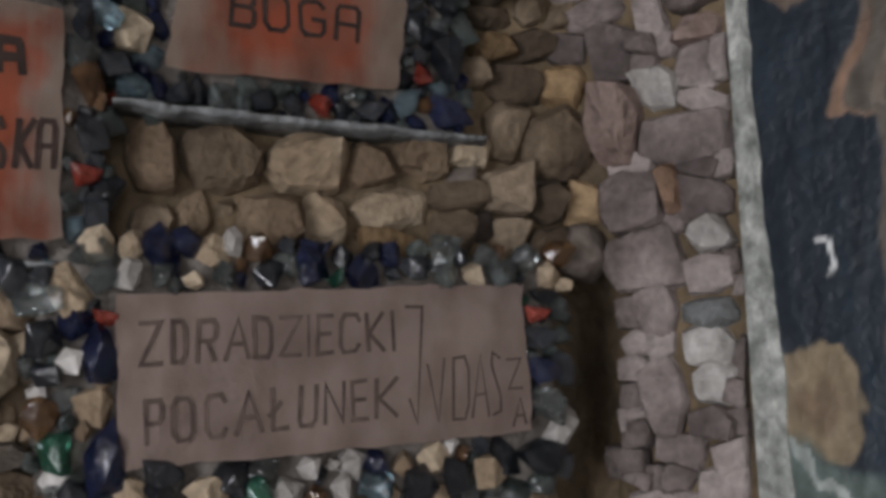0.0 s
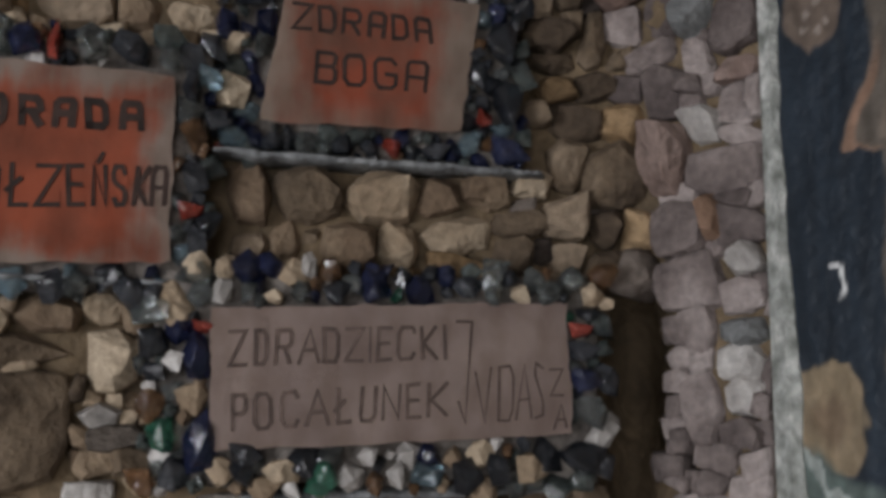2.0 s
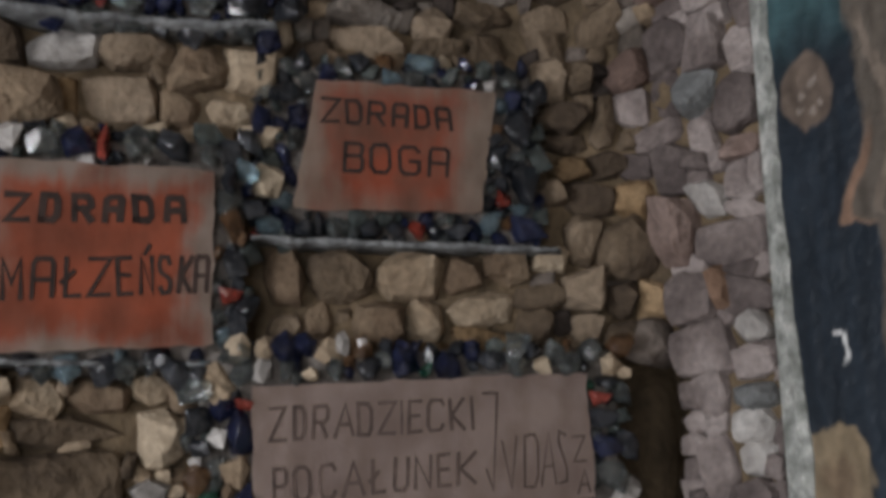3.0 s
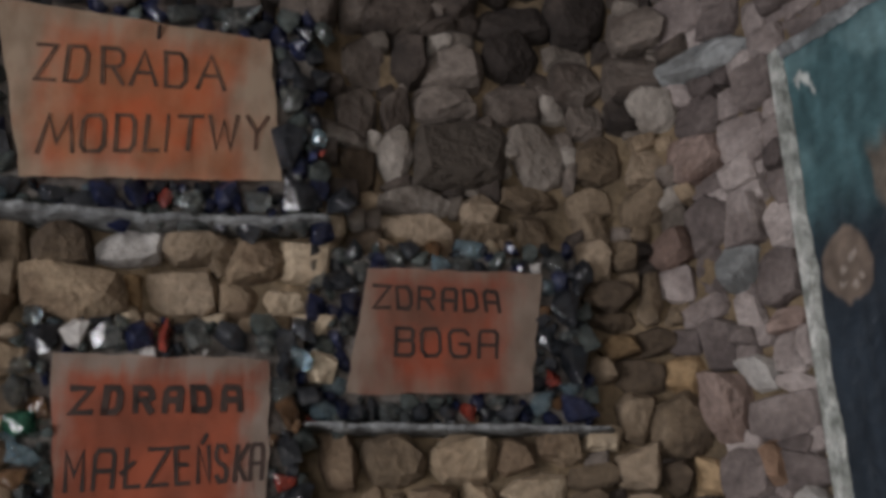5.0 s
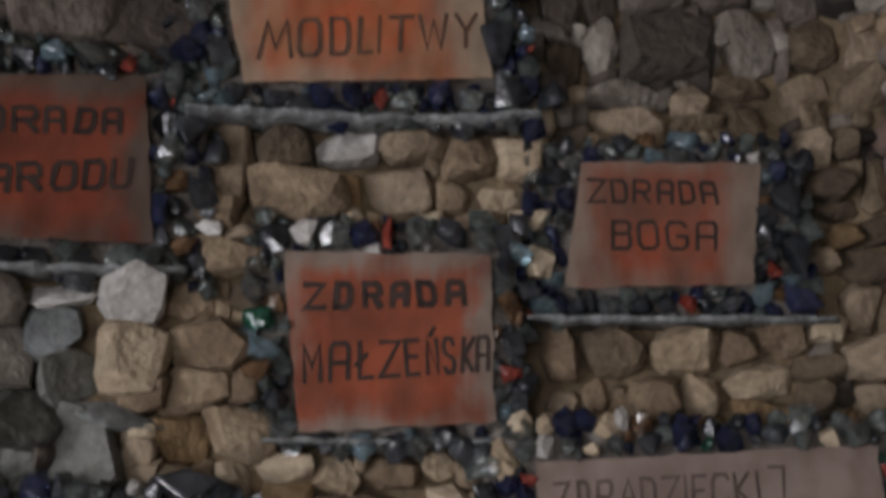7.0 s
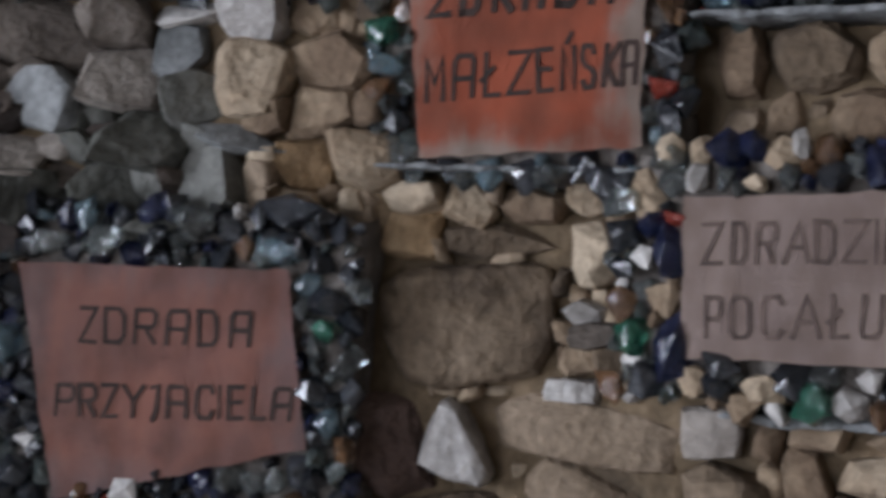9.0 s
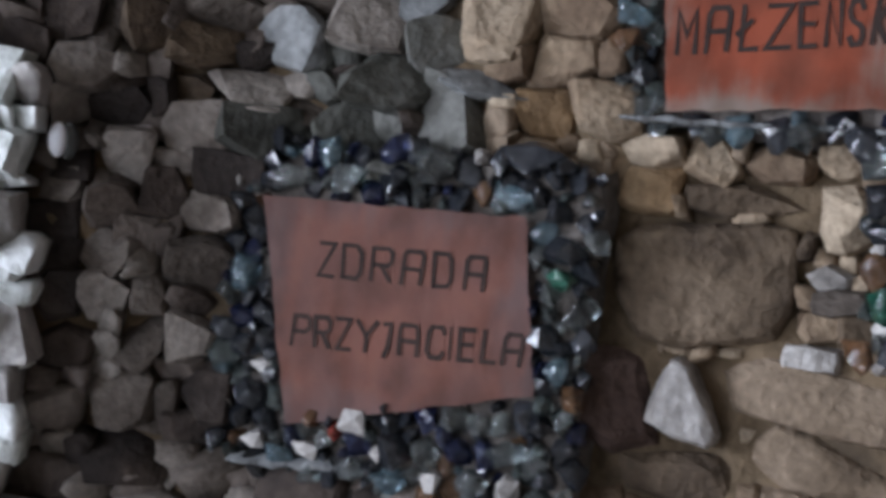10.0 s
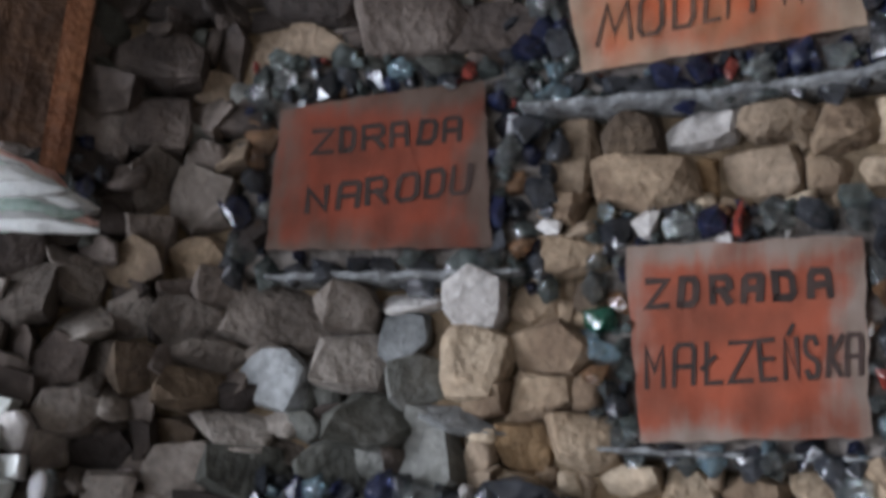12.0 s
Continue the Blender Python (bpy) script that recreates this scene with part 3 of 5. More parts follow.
LUMPS_AT = dict(
    JUD=[("green", -0.402, -0.106, 0.052, 0.073), ("blue", -0.337, -0.121, 0.066, 0.109), ("dark", -0.257, -0.142, 0.054, 0.053), ("blue", -0.341, 0.024, 0.062, 0.088), ("dark", -0.422, 0.048, 0.052, 0.056), ("white", -0.386, 0.014, 0.038, 0.043), ("dark", -0.415, -0.003, 0.048, 0.039), ("red", -0.338, 0.075, 0.037, 0.021), ("white", -0.306, 0.137, 0.047, 0.053), ("clear", -0.264, 0.139, 0.034, 0.044), ("stone", -0.218, 0.131, 0.049, 0.026), ("clear", -0.17, 0.14, 0.039, 0.042), ("dark", -0.109, 0.143, 0.06, 0.06), ("blue", -0.038, 0.153, 0.065, 0.064), ("green", 0.003, 0.139, 0.023, 0.031), ("blue", 0.046, 0.149, 0.065, 0.053), ("dark", 0.133, 0.156, 0.055, 0.051), ("clear", 0.179, 0.148, 0.039, 0.044), ("stone", 0.229, 0.149, 0.05, 0.04), ("clear", 0.282, 0.152, 0.056, 0.045), ("red", 0.343, 0.086, 0.049, 0.03), ("dark", 0.349, 0.045, 0.063, 0.046), ("blue", 0.358, -0.006, 0.073, 0.046), ("clear", 0.369, -0.064, 0.079, 0.06), ("dark", 0.354, 0.118, 0.058, 0.033), ("dark", -0.26, -0.173, 0.056, 0.052), ("stone", -0.195, -0.173, 0.063, 0.05), ("green", -0.122, -0.186, 0.062, 0.066), ("white", -0.045, -0.148, 0.037, 0.041), ("amber", -0.031, -0.191, 0.038, 0.041), ("white", 0.006, -0.177, 0.034, 0.057), ("teal", 0.063, -0.178, 0.064, 0.048), ("dark", 0.133, -0.177, 0.058, 0.067), ("dark", 0.191, -0.167, 0.05, 0.067), ("stone", 0.25, -0.166, 0.062, 0.054), ("dark", 0.344, -0.144, 0.113, 0.074)],
    MAL=[("white", -0.178, 0.213, 0.056, 0.067), ("clear", -0.119, 0.206, 0.055, 0.061), ("blue", -0.061, 0.217, 0.063, 0.063), ("red", -0.011, 0.213, 0.026, 0.086), ("clear", 0.05, 0.218, 0.06, 0.067), ("dark", 0.12, 0.218, 0.082, 0.066), ("clear", 0.187, 0.206, 0.052, 0.05), ("clear", -0.276, 0.15, 0.053, 0.04), ("clear", -0.273, 0.099, 0.066, 0.062), ("green", -0.262, 0.04, 0.06, 0.051), ("teal", -0.248, -0.02, 0.073, 0.057), ("amber", -0.266, -0.065, 0.075, 0.049), ("dark", -0.223, -0.121, 0.06, 0.06), ("clear", -0.215, -0.175, 0.066, 0.047), ("dark", 0.226, 0.156, 0.038, 0.067), ("amber", 0.231, 0.073, 0.043, 0.077), ("red", 0.232, -0.067, 0.047, 0.038), ("dark", 0.238, -0.009, 0.053, 0.065), ("dark", 0.246, -0.12, 0.042, 0.059), ("clear", 0.245, -0.176, 0.068, 0.053)],
    # BOG's one white lump is a glint on the glass, modelled as a pale piece
    BOG=[("teal", -0.253, -0.166, 0.064, 0.054), ("blue", -0.202, 0.054, 0.052, 0.056), ("stone", -0.263, -0.08, 0.082, 0.082), ("red", 0.217, -0.102, 0.032, 0.042), ("white", 0.194, 0.14, 0.027, 0.036), ("dark", -0.183, -0.171, 0.057, 0.04), ("clear", -0.124, -0.169, 0.051, 0.048), ("dark", -0.055, -0.172, 0.063, 0.043), ("red", 0.038, -0.169, 0.031, 0.042), ("dark", 0.121, -0.17, 0.07, 0.044), ("dark", 0.249, 0.054, 0.079, 0.112), ("dark", 0.268, -0.068, 0.06, 0.108), ("blue", 0.268, -0.164, 0.083, 0.059), ("dark", -0.226, 0.107, 0.094, 0.05)],
    MOD=[("clear", -0.328, -0.031, 0.063, 0.093), ("clear", 0.303, 0.037, 0.072, 0.074), ("teal", -0.28, -0.242, 0.091, 0.052), ("dark", -0.16, -0.236, 0.062, 0.044), ("blue", -0.066, -0.221, 0.069, 0.061), ("blue", -0, -0.218, 0.059, 0.057), ("red", 0.053, -0.224, 0.032, 0.051), ("clear", 0.103, -0.219, 0.062, 0.048), ("blue", 0.173, -0.206, 0.066, 0.065), ("clear", 0.246, -0.208, 0.067, 0.059), ("dark", 0.332, -0.189, 0.093, 0.086), ("dark", 0.422, -0.199, 0.088, 0.066), ("blue", -0.337, -0.134, 0.09, 0.057), ("dark", 0.304, -0.079, 0.075, 0.136), ("clear", 0.179, 0.222, 0.116, 0.059), ("dark", -0.181, 0.224, 0.098, 0.051), ("clear", 0.07, 0.21, 0.101, 0.059)],
    NAR=[("dark", -0.253, -0.027, 0.058, 0.059), ("dark", 0.318, -0.034, 0.07, 0.074), ("clear", 0.251, 0.047, 0.066, 0.07), ("dark", 0.287, 0.092, 0.066, 0.076), ("white", 0.343, -0.101, 0.059, 0.039), ("blue", 0.237, -0.08, 0.043, 0.068), ("red", 0.165, 0.218, 0.04, 0.049), ("teal", 0.027, 0.216, 0.064, 0.049), ("clear", 0.226, -0.173, 0.054, 0.039), ("amber", 0.289, -0.145, 0.054, 0.044)],
    PRZ=[("teal", -0.315, 0.024, 0.06, 0.083), ("dark", -0.298, -0.11, 0.078, 0.052), ("blue", -0.307, -0.056, 0.06, 0.047), ("dark", -0.274, -0.197, 0.071, 0.062), ("white", -0.339, -0.217, 0.049, 0.042), ("clear", -0.238, 0.209, 0.082, 0.051), ("clear", -0.124, 0.221, 0.101, 0.065), ("dark", -0.031, 0.226, 0.071, 0.069), ("clear", 0.044, 0.262, 0.085, 0.068), ("white", 0.129, 0.279, 0.034, 0.036), ("dark", 0.213, 0.287, 0.131, 0.071), ("dark", 0.294, 0.134, 0.098, 0.056), ("green", 0.289, 0.086, 0.059, 0.038), ("amber", 0.333, -0.108, 0.049, 0.056), ("teal", 0.302, -0.065, 0.044, 0.056), ("red", -0.097, -0.237, 0.028, 0.03), ("blue", -0.047, -0.252, 0.066, 0.045), ("dark", 0.022, -0.249, 0.06, 0.069), ("clear", 0.084, -0.243, 0.064, 0.059), ("blue", 0.147, -0.231, 0.062, 0.044), ("clear", 0.176, -0.177, 0.046, 0.043), ("dark", 0.286, -0.16, 0.054, 0.042), ("clear", 0.229, -0.22, 0.081, 0.057), ("white", -0.15, -0.28, 0.06, 0.045), ("clear", -0.06, -0.3, 0.06, 0.05), ("teal", 0.02, -0.305, 0.07, 0.05), ("white", 0.1, -0.29, 0.05, 0.05), ("clear", 0.17, -0.28, 0.07, 0.06), ("white", 0.24, -0.28, 0.06, 0.05), ("teal", -0.2, -0.3, 0.06, 0.05), ("white", -0.26, -0.28, 0.05, 0.05)],
)


# ---- the setting: curved mortar wall, floor, ceiling, rear walls ----


def hollow(a, z):
    """The wall lies deeper beside the upper sign."""
    k = min(1.0, max(0.0, (a - 0.06) / 0.08)) * min(1.0, max(0.0, (0.4 - a) / 0.05))
    return 0.08 * k * min(1.0, max(0.0, (z - 2.2) / 0.1)) * min(1.0, max(0.0, (3.0 - z) / 0.2))


def wall_point(a, z):
    p = spot(a, z)
    back = hollow(a, z) - 0.014 + 0.03 * noise.noise(p * 6) + 0.016 * noise.noise(p * 19) + 0.006 * noise.noise(p * 45)
    lean = -0.22 * max(0.0, z - 2.62) ** 1.2
    back += 0.26 * math.exp(-(((a - 0.045) / 0.04) ** 2)) * min(1.0, max(0.0, (1.7 - z) / 0.15))
    return spot(a, z, back + lean)


bm = grid_sheet(wall_point, np.linspace(-1.2, 1.75, 220), np.linspace(0, 3.4, 170))
bmesh.ops.reverse_faces(bm, faces=bm.faces)
wall = part("wall_grotto", bm, MORTAR, smooth=True)
tagged(wall, "curved grotto wall of rough stones set in ochre mortar", "wall", kind="structure")
shell = wall.modifiers.new("thickness", "SOLIDIFY")
shell.thickness, shell.offset = 0.25, -1

# floor out of view, kept pale to bounce light onto the wall
bm = grid_sheet(lambda x, y: (x, y, wobble((x, y, 0), 3, 0.02)), np.linspace(-3, 3, 40), np.linspace(-3.2, 3, 40))
tagged(part("floor", bm, material("trodden_concrete", [(0.3, 0.28, 0.25), (0.42, 0.39, 0.36), (0.52, 0.49, 0.45)], 3, 0.9, 0.4), smooth=True), "worn grey concrete floor", "floor", kind="structure")
bm = grid_sheet(lambda x, y: (x, y, 3.35 + wobble((x, y, 7), 2, 0.12)), np.linspace(-3, 3, 60), np.linspace(-3.2, 3, 60))
bmesh.ops.reverse_faces(bm, faces=bm.faces)
tagged(part("ceiling", bm, material("dark_rock", [(0.14, 0.12, 0.1), (0.26, 0.235, 0.2)], 3, 0.95, 0.6), smooth=True), "dark rough rock ceiling", "ceiling", kind="structure")


def slab(name, x0, x1, y0, y1, z0, z1, mat, label):
    bm = bmesh.new()
    bmesh.ops.create_cube(bm, size=1, matrix=Matrix.Translation(((x0 + x1) / 2, (y0 + y1) / 2, (z0 + z1) / 2)) @ Matrix.Diagonal((x1 - x0, y1 - y0, z1 - z0, 1)))
    return tagged(part(name, bm, mat), label, "wall", kind="structure")


# unseen walls, added to close the room and bounce light
slab("wall_east", 3.0, 3.2, -3.2, 3, 0, 3.4, BARE, "unseen pale wall added to enclose the room and bounce light")
slab("wall_west_a", -3.2, -3.0, -0.6, 3, 0, 3.4, BARE, "unseen pale wall added to enclose the room and bounce light")
slab("wall_west_b", -3.2, -3.0, -3.2, -2.5, 0, 3.4, BARE, "unseen pale wall added to enclose the room and bounce light")
slab("wall_west_c", -3.2, -3.0, -2.5, -0.6, 2.4, 3.4, BARE, "unseen pale lintel added over the side entrance")
slab("wall_north", -3.0, 3.0, 3.0, 3.2, 0, 3.4, BARE, "unseen pale wall added to enclose the room and bounce light")
slab("wall_south_a", -3.2, -2.55, -3.2, -3.0, 0, 3.4, BARE, "unseen pale wall added beside a light opening")
# pier and right-hand opening are made up to house the fill lamp
slab("wall_south_b", -0.75, 0.3, -3.2, -3.0, 0, 3.4, BARE, "unseen pale pier added between the entrance and the fill lamp's opening")
slab("wall_south_c", 1.6, 3.2, -3.2, -3.0, 0, 3.4, BARE, "unseen pale wall added beside a light opening")
slab("wall_south_d", -2.55, -0.75, -3.2, -3.0, 2.5, 3.4, BARE, "unseen pale lintel added over a light opening")
slab("wall_south_e", 0.3, 1.6, -3.2, -3.0, 2.5, 3.4, BARE, "unseen pale lintel added over a light opening")

# ---- painted signs ----
# strokes of the capitals in a unit box: squared letters with cut corners, as painted with a narrow flat brush
STROKES = {
    "A": [[(0, 0), (0, 0.86), (0.14, 1), (0.86, 1), (1, 0.86), (1, 0)], [(0, 0.45), (1, 0.45)]],
    "B": [[(0, 0), (0, 1), (0.8, 1), (0.94, 0.88), (0.94, 0.64), (0.8, 0.54), (0, 0.54)], [(0.8, 0.54), (1, 0.42), (1, 0.12), (0.84, 0), (0, 0)]],
    "C": [[(1, 0.84), (0.82, 1), (0.2, 1), (0, 0.82), (0, 0.18), (0.2, 0), (0.82, 0), (1, 0.16)]],
    "D": [[(0, 0), (0, 1), (0.76, 1), (1, 0.8), (1, 0.2), (0.76, 0), (0, 0)]],
    "E": [[(1, 1), (0, 1), (0, 0), (1, 0)], [(0, 0.52), (0.85, 0.52)]],
    "G": [[(1, 0.84), (0.82, 1), (0.2, 1), (0, 0.82), (0, 0.18), (0.2, 0), (0.82, 0), (1, 0.16), (1, 0.48), (0.55, 0.48)]],
    "I": [[(0.5, 0), (0.5, 1)]],
    "J": [[(0.1, 0.97), (0.95, 1), (0.75, 0.2), (0.5, 0), (0.3, -0.12)]],
    "K": [[(0, 0), (0, 1)], [(1, 1), (0.12, 0.48), (1, 0)]],
    "L": [[(0, 1), (0, 0), (1, 0)]],
    "Ł": [[(0.15, 1), (0.15, 0), (1, 0)], [(-0.1, 0.36), (0.6, 0.66)]],
    "M": [[(0, 0), (0, 1), (0.5, 0.4), (1, 1), (1, 0)]],
    "N": [[(0, 0), (0, 1), (1, 0), (1, 1)]],
    "Ń": [[(0, 0), (0, 1), (1, 0), (1, 1)], [(0.4, 1.12), (0.75, 1.32)]],
    "O": [[(0.2, 0), (0, 0.18), (0, 0.82), (0.2, 1), (0.8, 1), (1, 0.82), (1, 0.18), (0.8, 0), (0.2, 0)]],
    "P": [[(0, 0), (0, 1), (0.8, 1), (1, 0.86), (1, 0.6), (0.8, 0.46), (0, 0.46)]],
    "R": [[(0, 0), (0, 1), (0.8, 1), (1, 0.86), (1, 0.6), (0.8, 0.48), (0, 0.48)], [(0.5, 0.48), (1, 0)]],
    "S": [[(1, 0.84), (0.8, 1), (0.2, 1), (0, 0.84), (0, 0.66), (0.2, 0.54), (0.8, 0.46), (1, 0.34), (1, 0.16), (0.8, 0), (0.2, 0), (0, 0.16)]],
    "T": [[(0, 1), (1, 1)], [(0.5, 1), (0.5, 0)]],
    "U": [[(0, 1), (0, 0.16), (0.18, 0), (0.82, 0), (1, 0.16), (1, 1)]],
    "W": [[(0, 1), (0.26, 0), (0.5, 0.85), (0.74, 0), (1, 1)]],
    "Y": [[(0, 1), (0.5, 0.5), (1, 1)], [(0.5, 0.5), (0.5, 0)]],
    "Z": [[(0, 1), (1, 1), (0, 0), (1, 0)]],
}
# the thinner hand of the two pale boards: pointed A, spread M, leaning U and tall J
POINTED = {
    "A": [[(0, 0), (0.5, 1), (1, 0)], [(0.2, 0.36), (0.8, 0.36)]],
    "M": [[(0, 0), (0.18, 1), (0.5, 0.25), (0.8, 1), (1, 0)]],
    "J": [[(0.0, 0.98), (1, 1), (0.5, 0.0), (0.08, 0.2)]],
    "UDAS.U": [[(0, 0.95), (0.5, 0), (1, 1)]],
    "S": [[(0.9, 0.9), (0.3, 1), (0.1, 0.8), (0.9, 0.3), (0.9, 0.05), (0.2, 0.0)]],
}


def ribbon(bm, line, wide, depth, rng):
    """A brush stroke: a flat band along a line of points, mitred at its corners, of slightly uneven width."""
    pts = [Vector(p) for p in line]
    closed = (pts[0] - pts[-1]).length < 1e-6
    if closed:
        pts = pts[:-1]
    n = len(pts)
    rows = []
    for i, p in enumerate(pts):
        before = pts[i - 1] if closed or i else None
        after = pts[(i + 1) % n] if closed or i < n - 1 else None
        d0 = (p - before).normalized() if before is not None else (after - p).normalized()
        d1 = (after - p).normalized() if after is not None else d0
        n0, n1 = Vector((-d0.y, d0.x)), Vector((-d1.y, d1.x))
        m = n0 + n1
        m = m.normalized() if m.length > 1e-3 else n0
        half = wide / 2 * rng.uniform(0.85, 1.15) / max(0.6, m.dot(n0))
        q = p.copy()
        if before is None:
            q -= d1 * wide * 0.4
        if after is None:
            q += d0 * wide * 0.4
        rows.append([bm.verts.new((v.x, depth, v.y)) for v in (q + m * half, q - m * half)])
    for i in range(n if closed else n - 1):
        a, b = rows[i], rows[(i + 1) % n]
        bm.faces.new((a[0], a[1], b[1], b[0]))


def writing(lines, parent, mat, stroke, rng, depth, shapes):
    """Hand-painted capitals, each line a part of its sign."""
    for text, (low0, low1, high0, high1), spans in lines:
        bm = bmesh.new()
        x0, x1 = spans[0][0], spans[-1][1]
        for ch, (a, b) in zip(text, spans):
            slant = rng.uniform(-0.004, 0.004)
            fat = min(stroke[text] if text in stroke else stroke[""], 0.42 * (b - a) + 0.002)
            for level, line in enumerate(shapes.get(text + "." + ch, shapes.get(ch, STROKES[ch]))):
                made = []
                for u, v in line:
                    x = a + fat / 2 + (b - a - fat) * u
                    k = (x - x0) / max(1e-6, x1 - x0)
                    low, high = low0 + (low1 - low0) * k, high0 + (high1 - high0) * k
                    made.append((x + slant * v + rng.uniform(-0.001, 0.001), low + fat / 2 + (high - fat) * v + rng.uniform(-0.001, 0.001)))
                ribbon(bm, made, fat, depth - 0.0005 * level, rng)
        bmesh.ops.recalc_face_normals(bm, faces=bm.faces)
        bm.normal_update()
        for face in bm.faces:
            if face.normal.y > 0:
                face.normal_flip()
        part("lettering", bm, mat, parent, "hand-painted capital letters")


def sign(spec, mat, ink, stroke, label, seed, shapes={}, thick=0.014):
    """A thin painted board with uneven edges and its writing."""
    rng = random.Random(seed)
    tl, tr, br, bl = [Vector((c[0], 0, c[1])) for c in spec["corners"]]

    def front(u, v):
        p = (tl * (1 - u) + tr * u) * v + (bl * (1 - u) + br * u) * (1 - v)
        edge = 0.006 if min(u, v, 1 - u, 1 - v) < 1e-6 else 0
        q = Vector((p.x * 9 + seed, 0, p.z * 9))
        p.x += edge * noise.noise(q * 3)
        p.z += edge * noise.noise(q * 3 + Vector((5, 0, 0)))
        p.y = -thick / 2 + 0.001 * noise.noise(q * 0.5)
        return p

    us, vs = np.linspace(0, 1, 25), np.linspace(0, 1, 17)
    bm = grid_sheet(front, us, vs)
    res = bmesh.ops.solidify(bm, geom=bm.faces, thickness=thick)
    bmesh.ops.recalc_face_normals(bm, faces=bm.faces)
    ob = part("sign_board", bm, mat)
    ob.matrix_world = pose(*spec["at"], 0, 0, spec["yaw"])
    writing(spec["lines"], ob, ink, stroke, rng, -thick / 2 - 0.002, shapes)
    return tagged(ob, label, "sign", "signs on the grotto wall")


sign(JUD, sprayed("beige_board", (-0.6, 0.6, -0.5, 0.5), (0.4, 0.31, 0.27), (0.34, 0.26, 0.23), (0.42, 0.33, 0.29)), PENCIL, {"": 0.007, "J": 0.005, "UDAS": 0.004, "Z": 0.004, "A": 0.004}, "greyish beige painted board with thin brown capitals", 3, POINTED)
sign(BOG, sprayed("boga_board", (-0.17, 0.15, -0.16, 0.15), (0.42, 0.11, 0.06), (0.28, 0.135, 0.095), (0.36, 0.28, 0.225), 0.3, 0.85), BLACK, {"": 0.008}, "small reddish board with pale stained edges and black capitals", 5)
mod_sign = sign(MOD, sprayed("modlitwy_board", (-0.24, 0.235, -0.21, 0.18), (0.62, 0.165, 0.07), (0.56, 0.24, 0.125), (0.5, 0.385, 0.285), 0.36, 0.8), FADED, {"": 0.009}, "tilted beige board with an orange middle and thin capitals", 8, POINTED)
sign(MAL, sprayed("malzenska_board", (-0.195, 0.165, -0.165, 0.15), (0.46, 0.12, 0.062), (0.33, 0.105, 0.062), (0.38, 0.3, 0.25), 0.2, 0.95), BLACK, {"": 0.0085, "ZDRADA": 0.013}, "orange-red board with pale edges and black capitals", 11)
sign(NAR, sprayed("narodu_board", (-0.2, 0.2, -0.16, 0.15), (0.37, 0.088, 0.047), (0.26, 0.08, 0.05), (0.19, 0.135, 0.108), 0.24, 0.86), BLACK, {"": 0.0105}, "dull orange-red board with stained edges and black capitals", 14)
sign(PRZ, sprayed("przyjaciela_board", (-0.3, 0.3, -0.24, 0.22), (0.35, 0.16, 0.12), (0.265, 0.138, 0.115), (0.235, 0.16, 0.152), 0.3, 0.8), BLACK, {"": 0.008}, "faded salmon-red board with black capitals", 17)

bm = bmesh.new()
bmesh.ops.create_cone(bm, cap_ends=True, segments=10, radius1=0.005, radius2=0.004, depth=0.03)
nail = part("nail", bm, BLACK, mod_sign, "black iron nail")
nail.matrix_basis = Matrix.Translation((0.017, -0.012, 0.155)) @ Matrix.Rotation(0.5, 4, "X")

# ---- frames of glass lumps round the signs ----
LUMPS = lump_meshes("glass_lump", 6, GLASSES, power=3.6, count=13, rough=0.5, bevel=0.018)
KEEP = []          # stretches of wall taken by signs and lumps: bearing from, to, height from, to


def bearing(p):
    return math.atan2(-(p.x - CENTRE[0]), p.y - CENTRE[1])


def board_span(spec):
    base = pose(*spec["at"], 0, 0, spec["yaw"])
    xs, zs = [c[0] for c in spec["corners"]], [c[1] for c in spec["corners"]]
    return bearing(base @ Vector((max(xs), 0, 0))), bearing(base @ Vector((min(xs), 0, 0))), spec["at"][2] + min(zs), spec["at"][2] + max(zs)


SPANS = [(s["at"], board_span(s)) for s in (JUD, BOG, MOD, MAL, NAR, PRZ)]


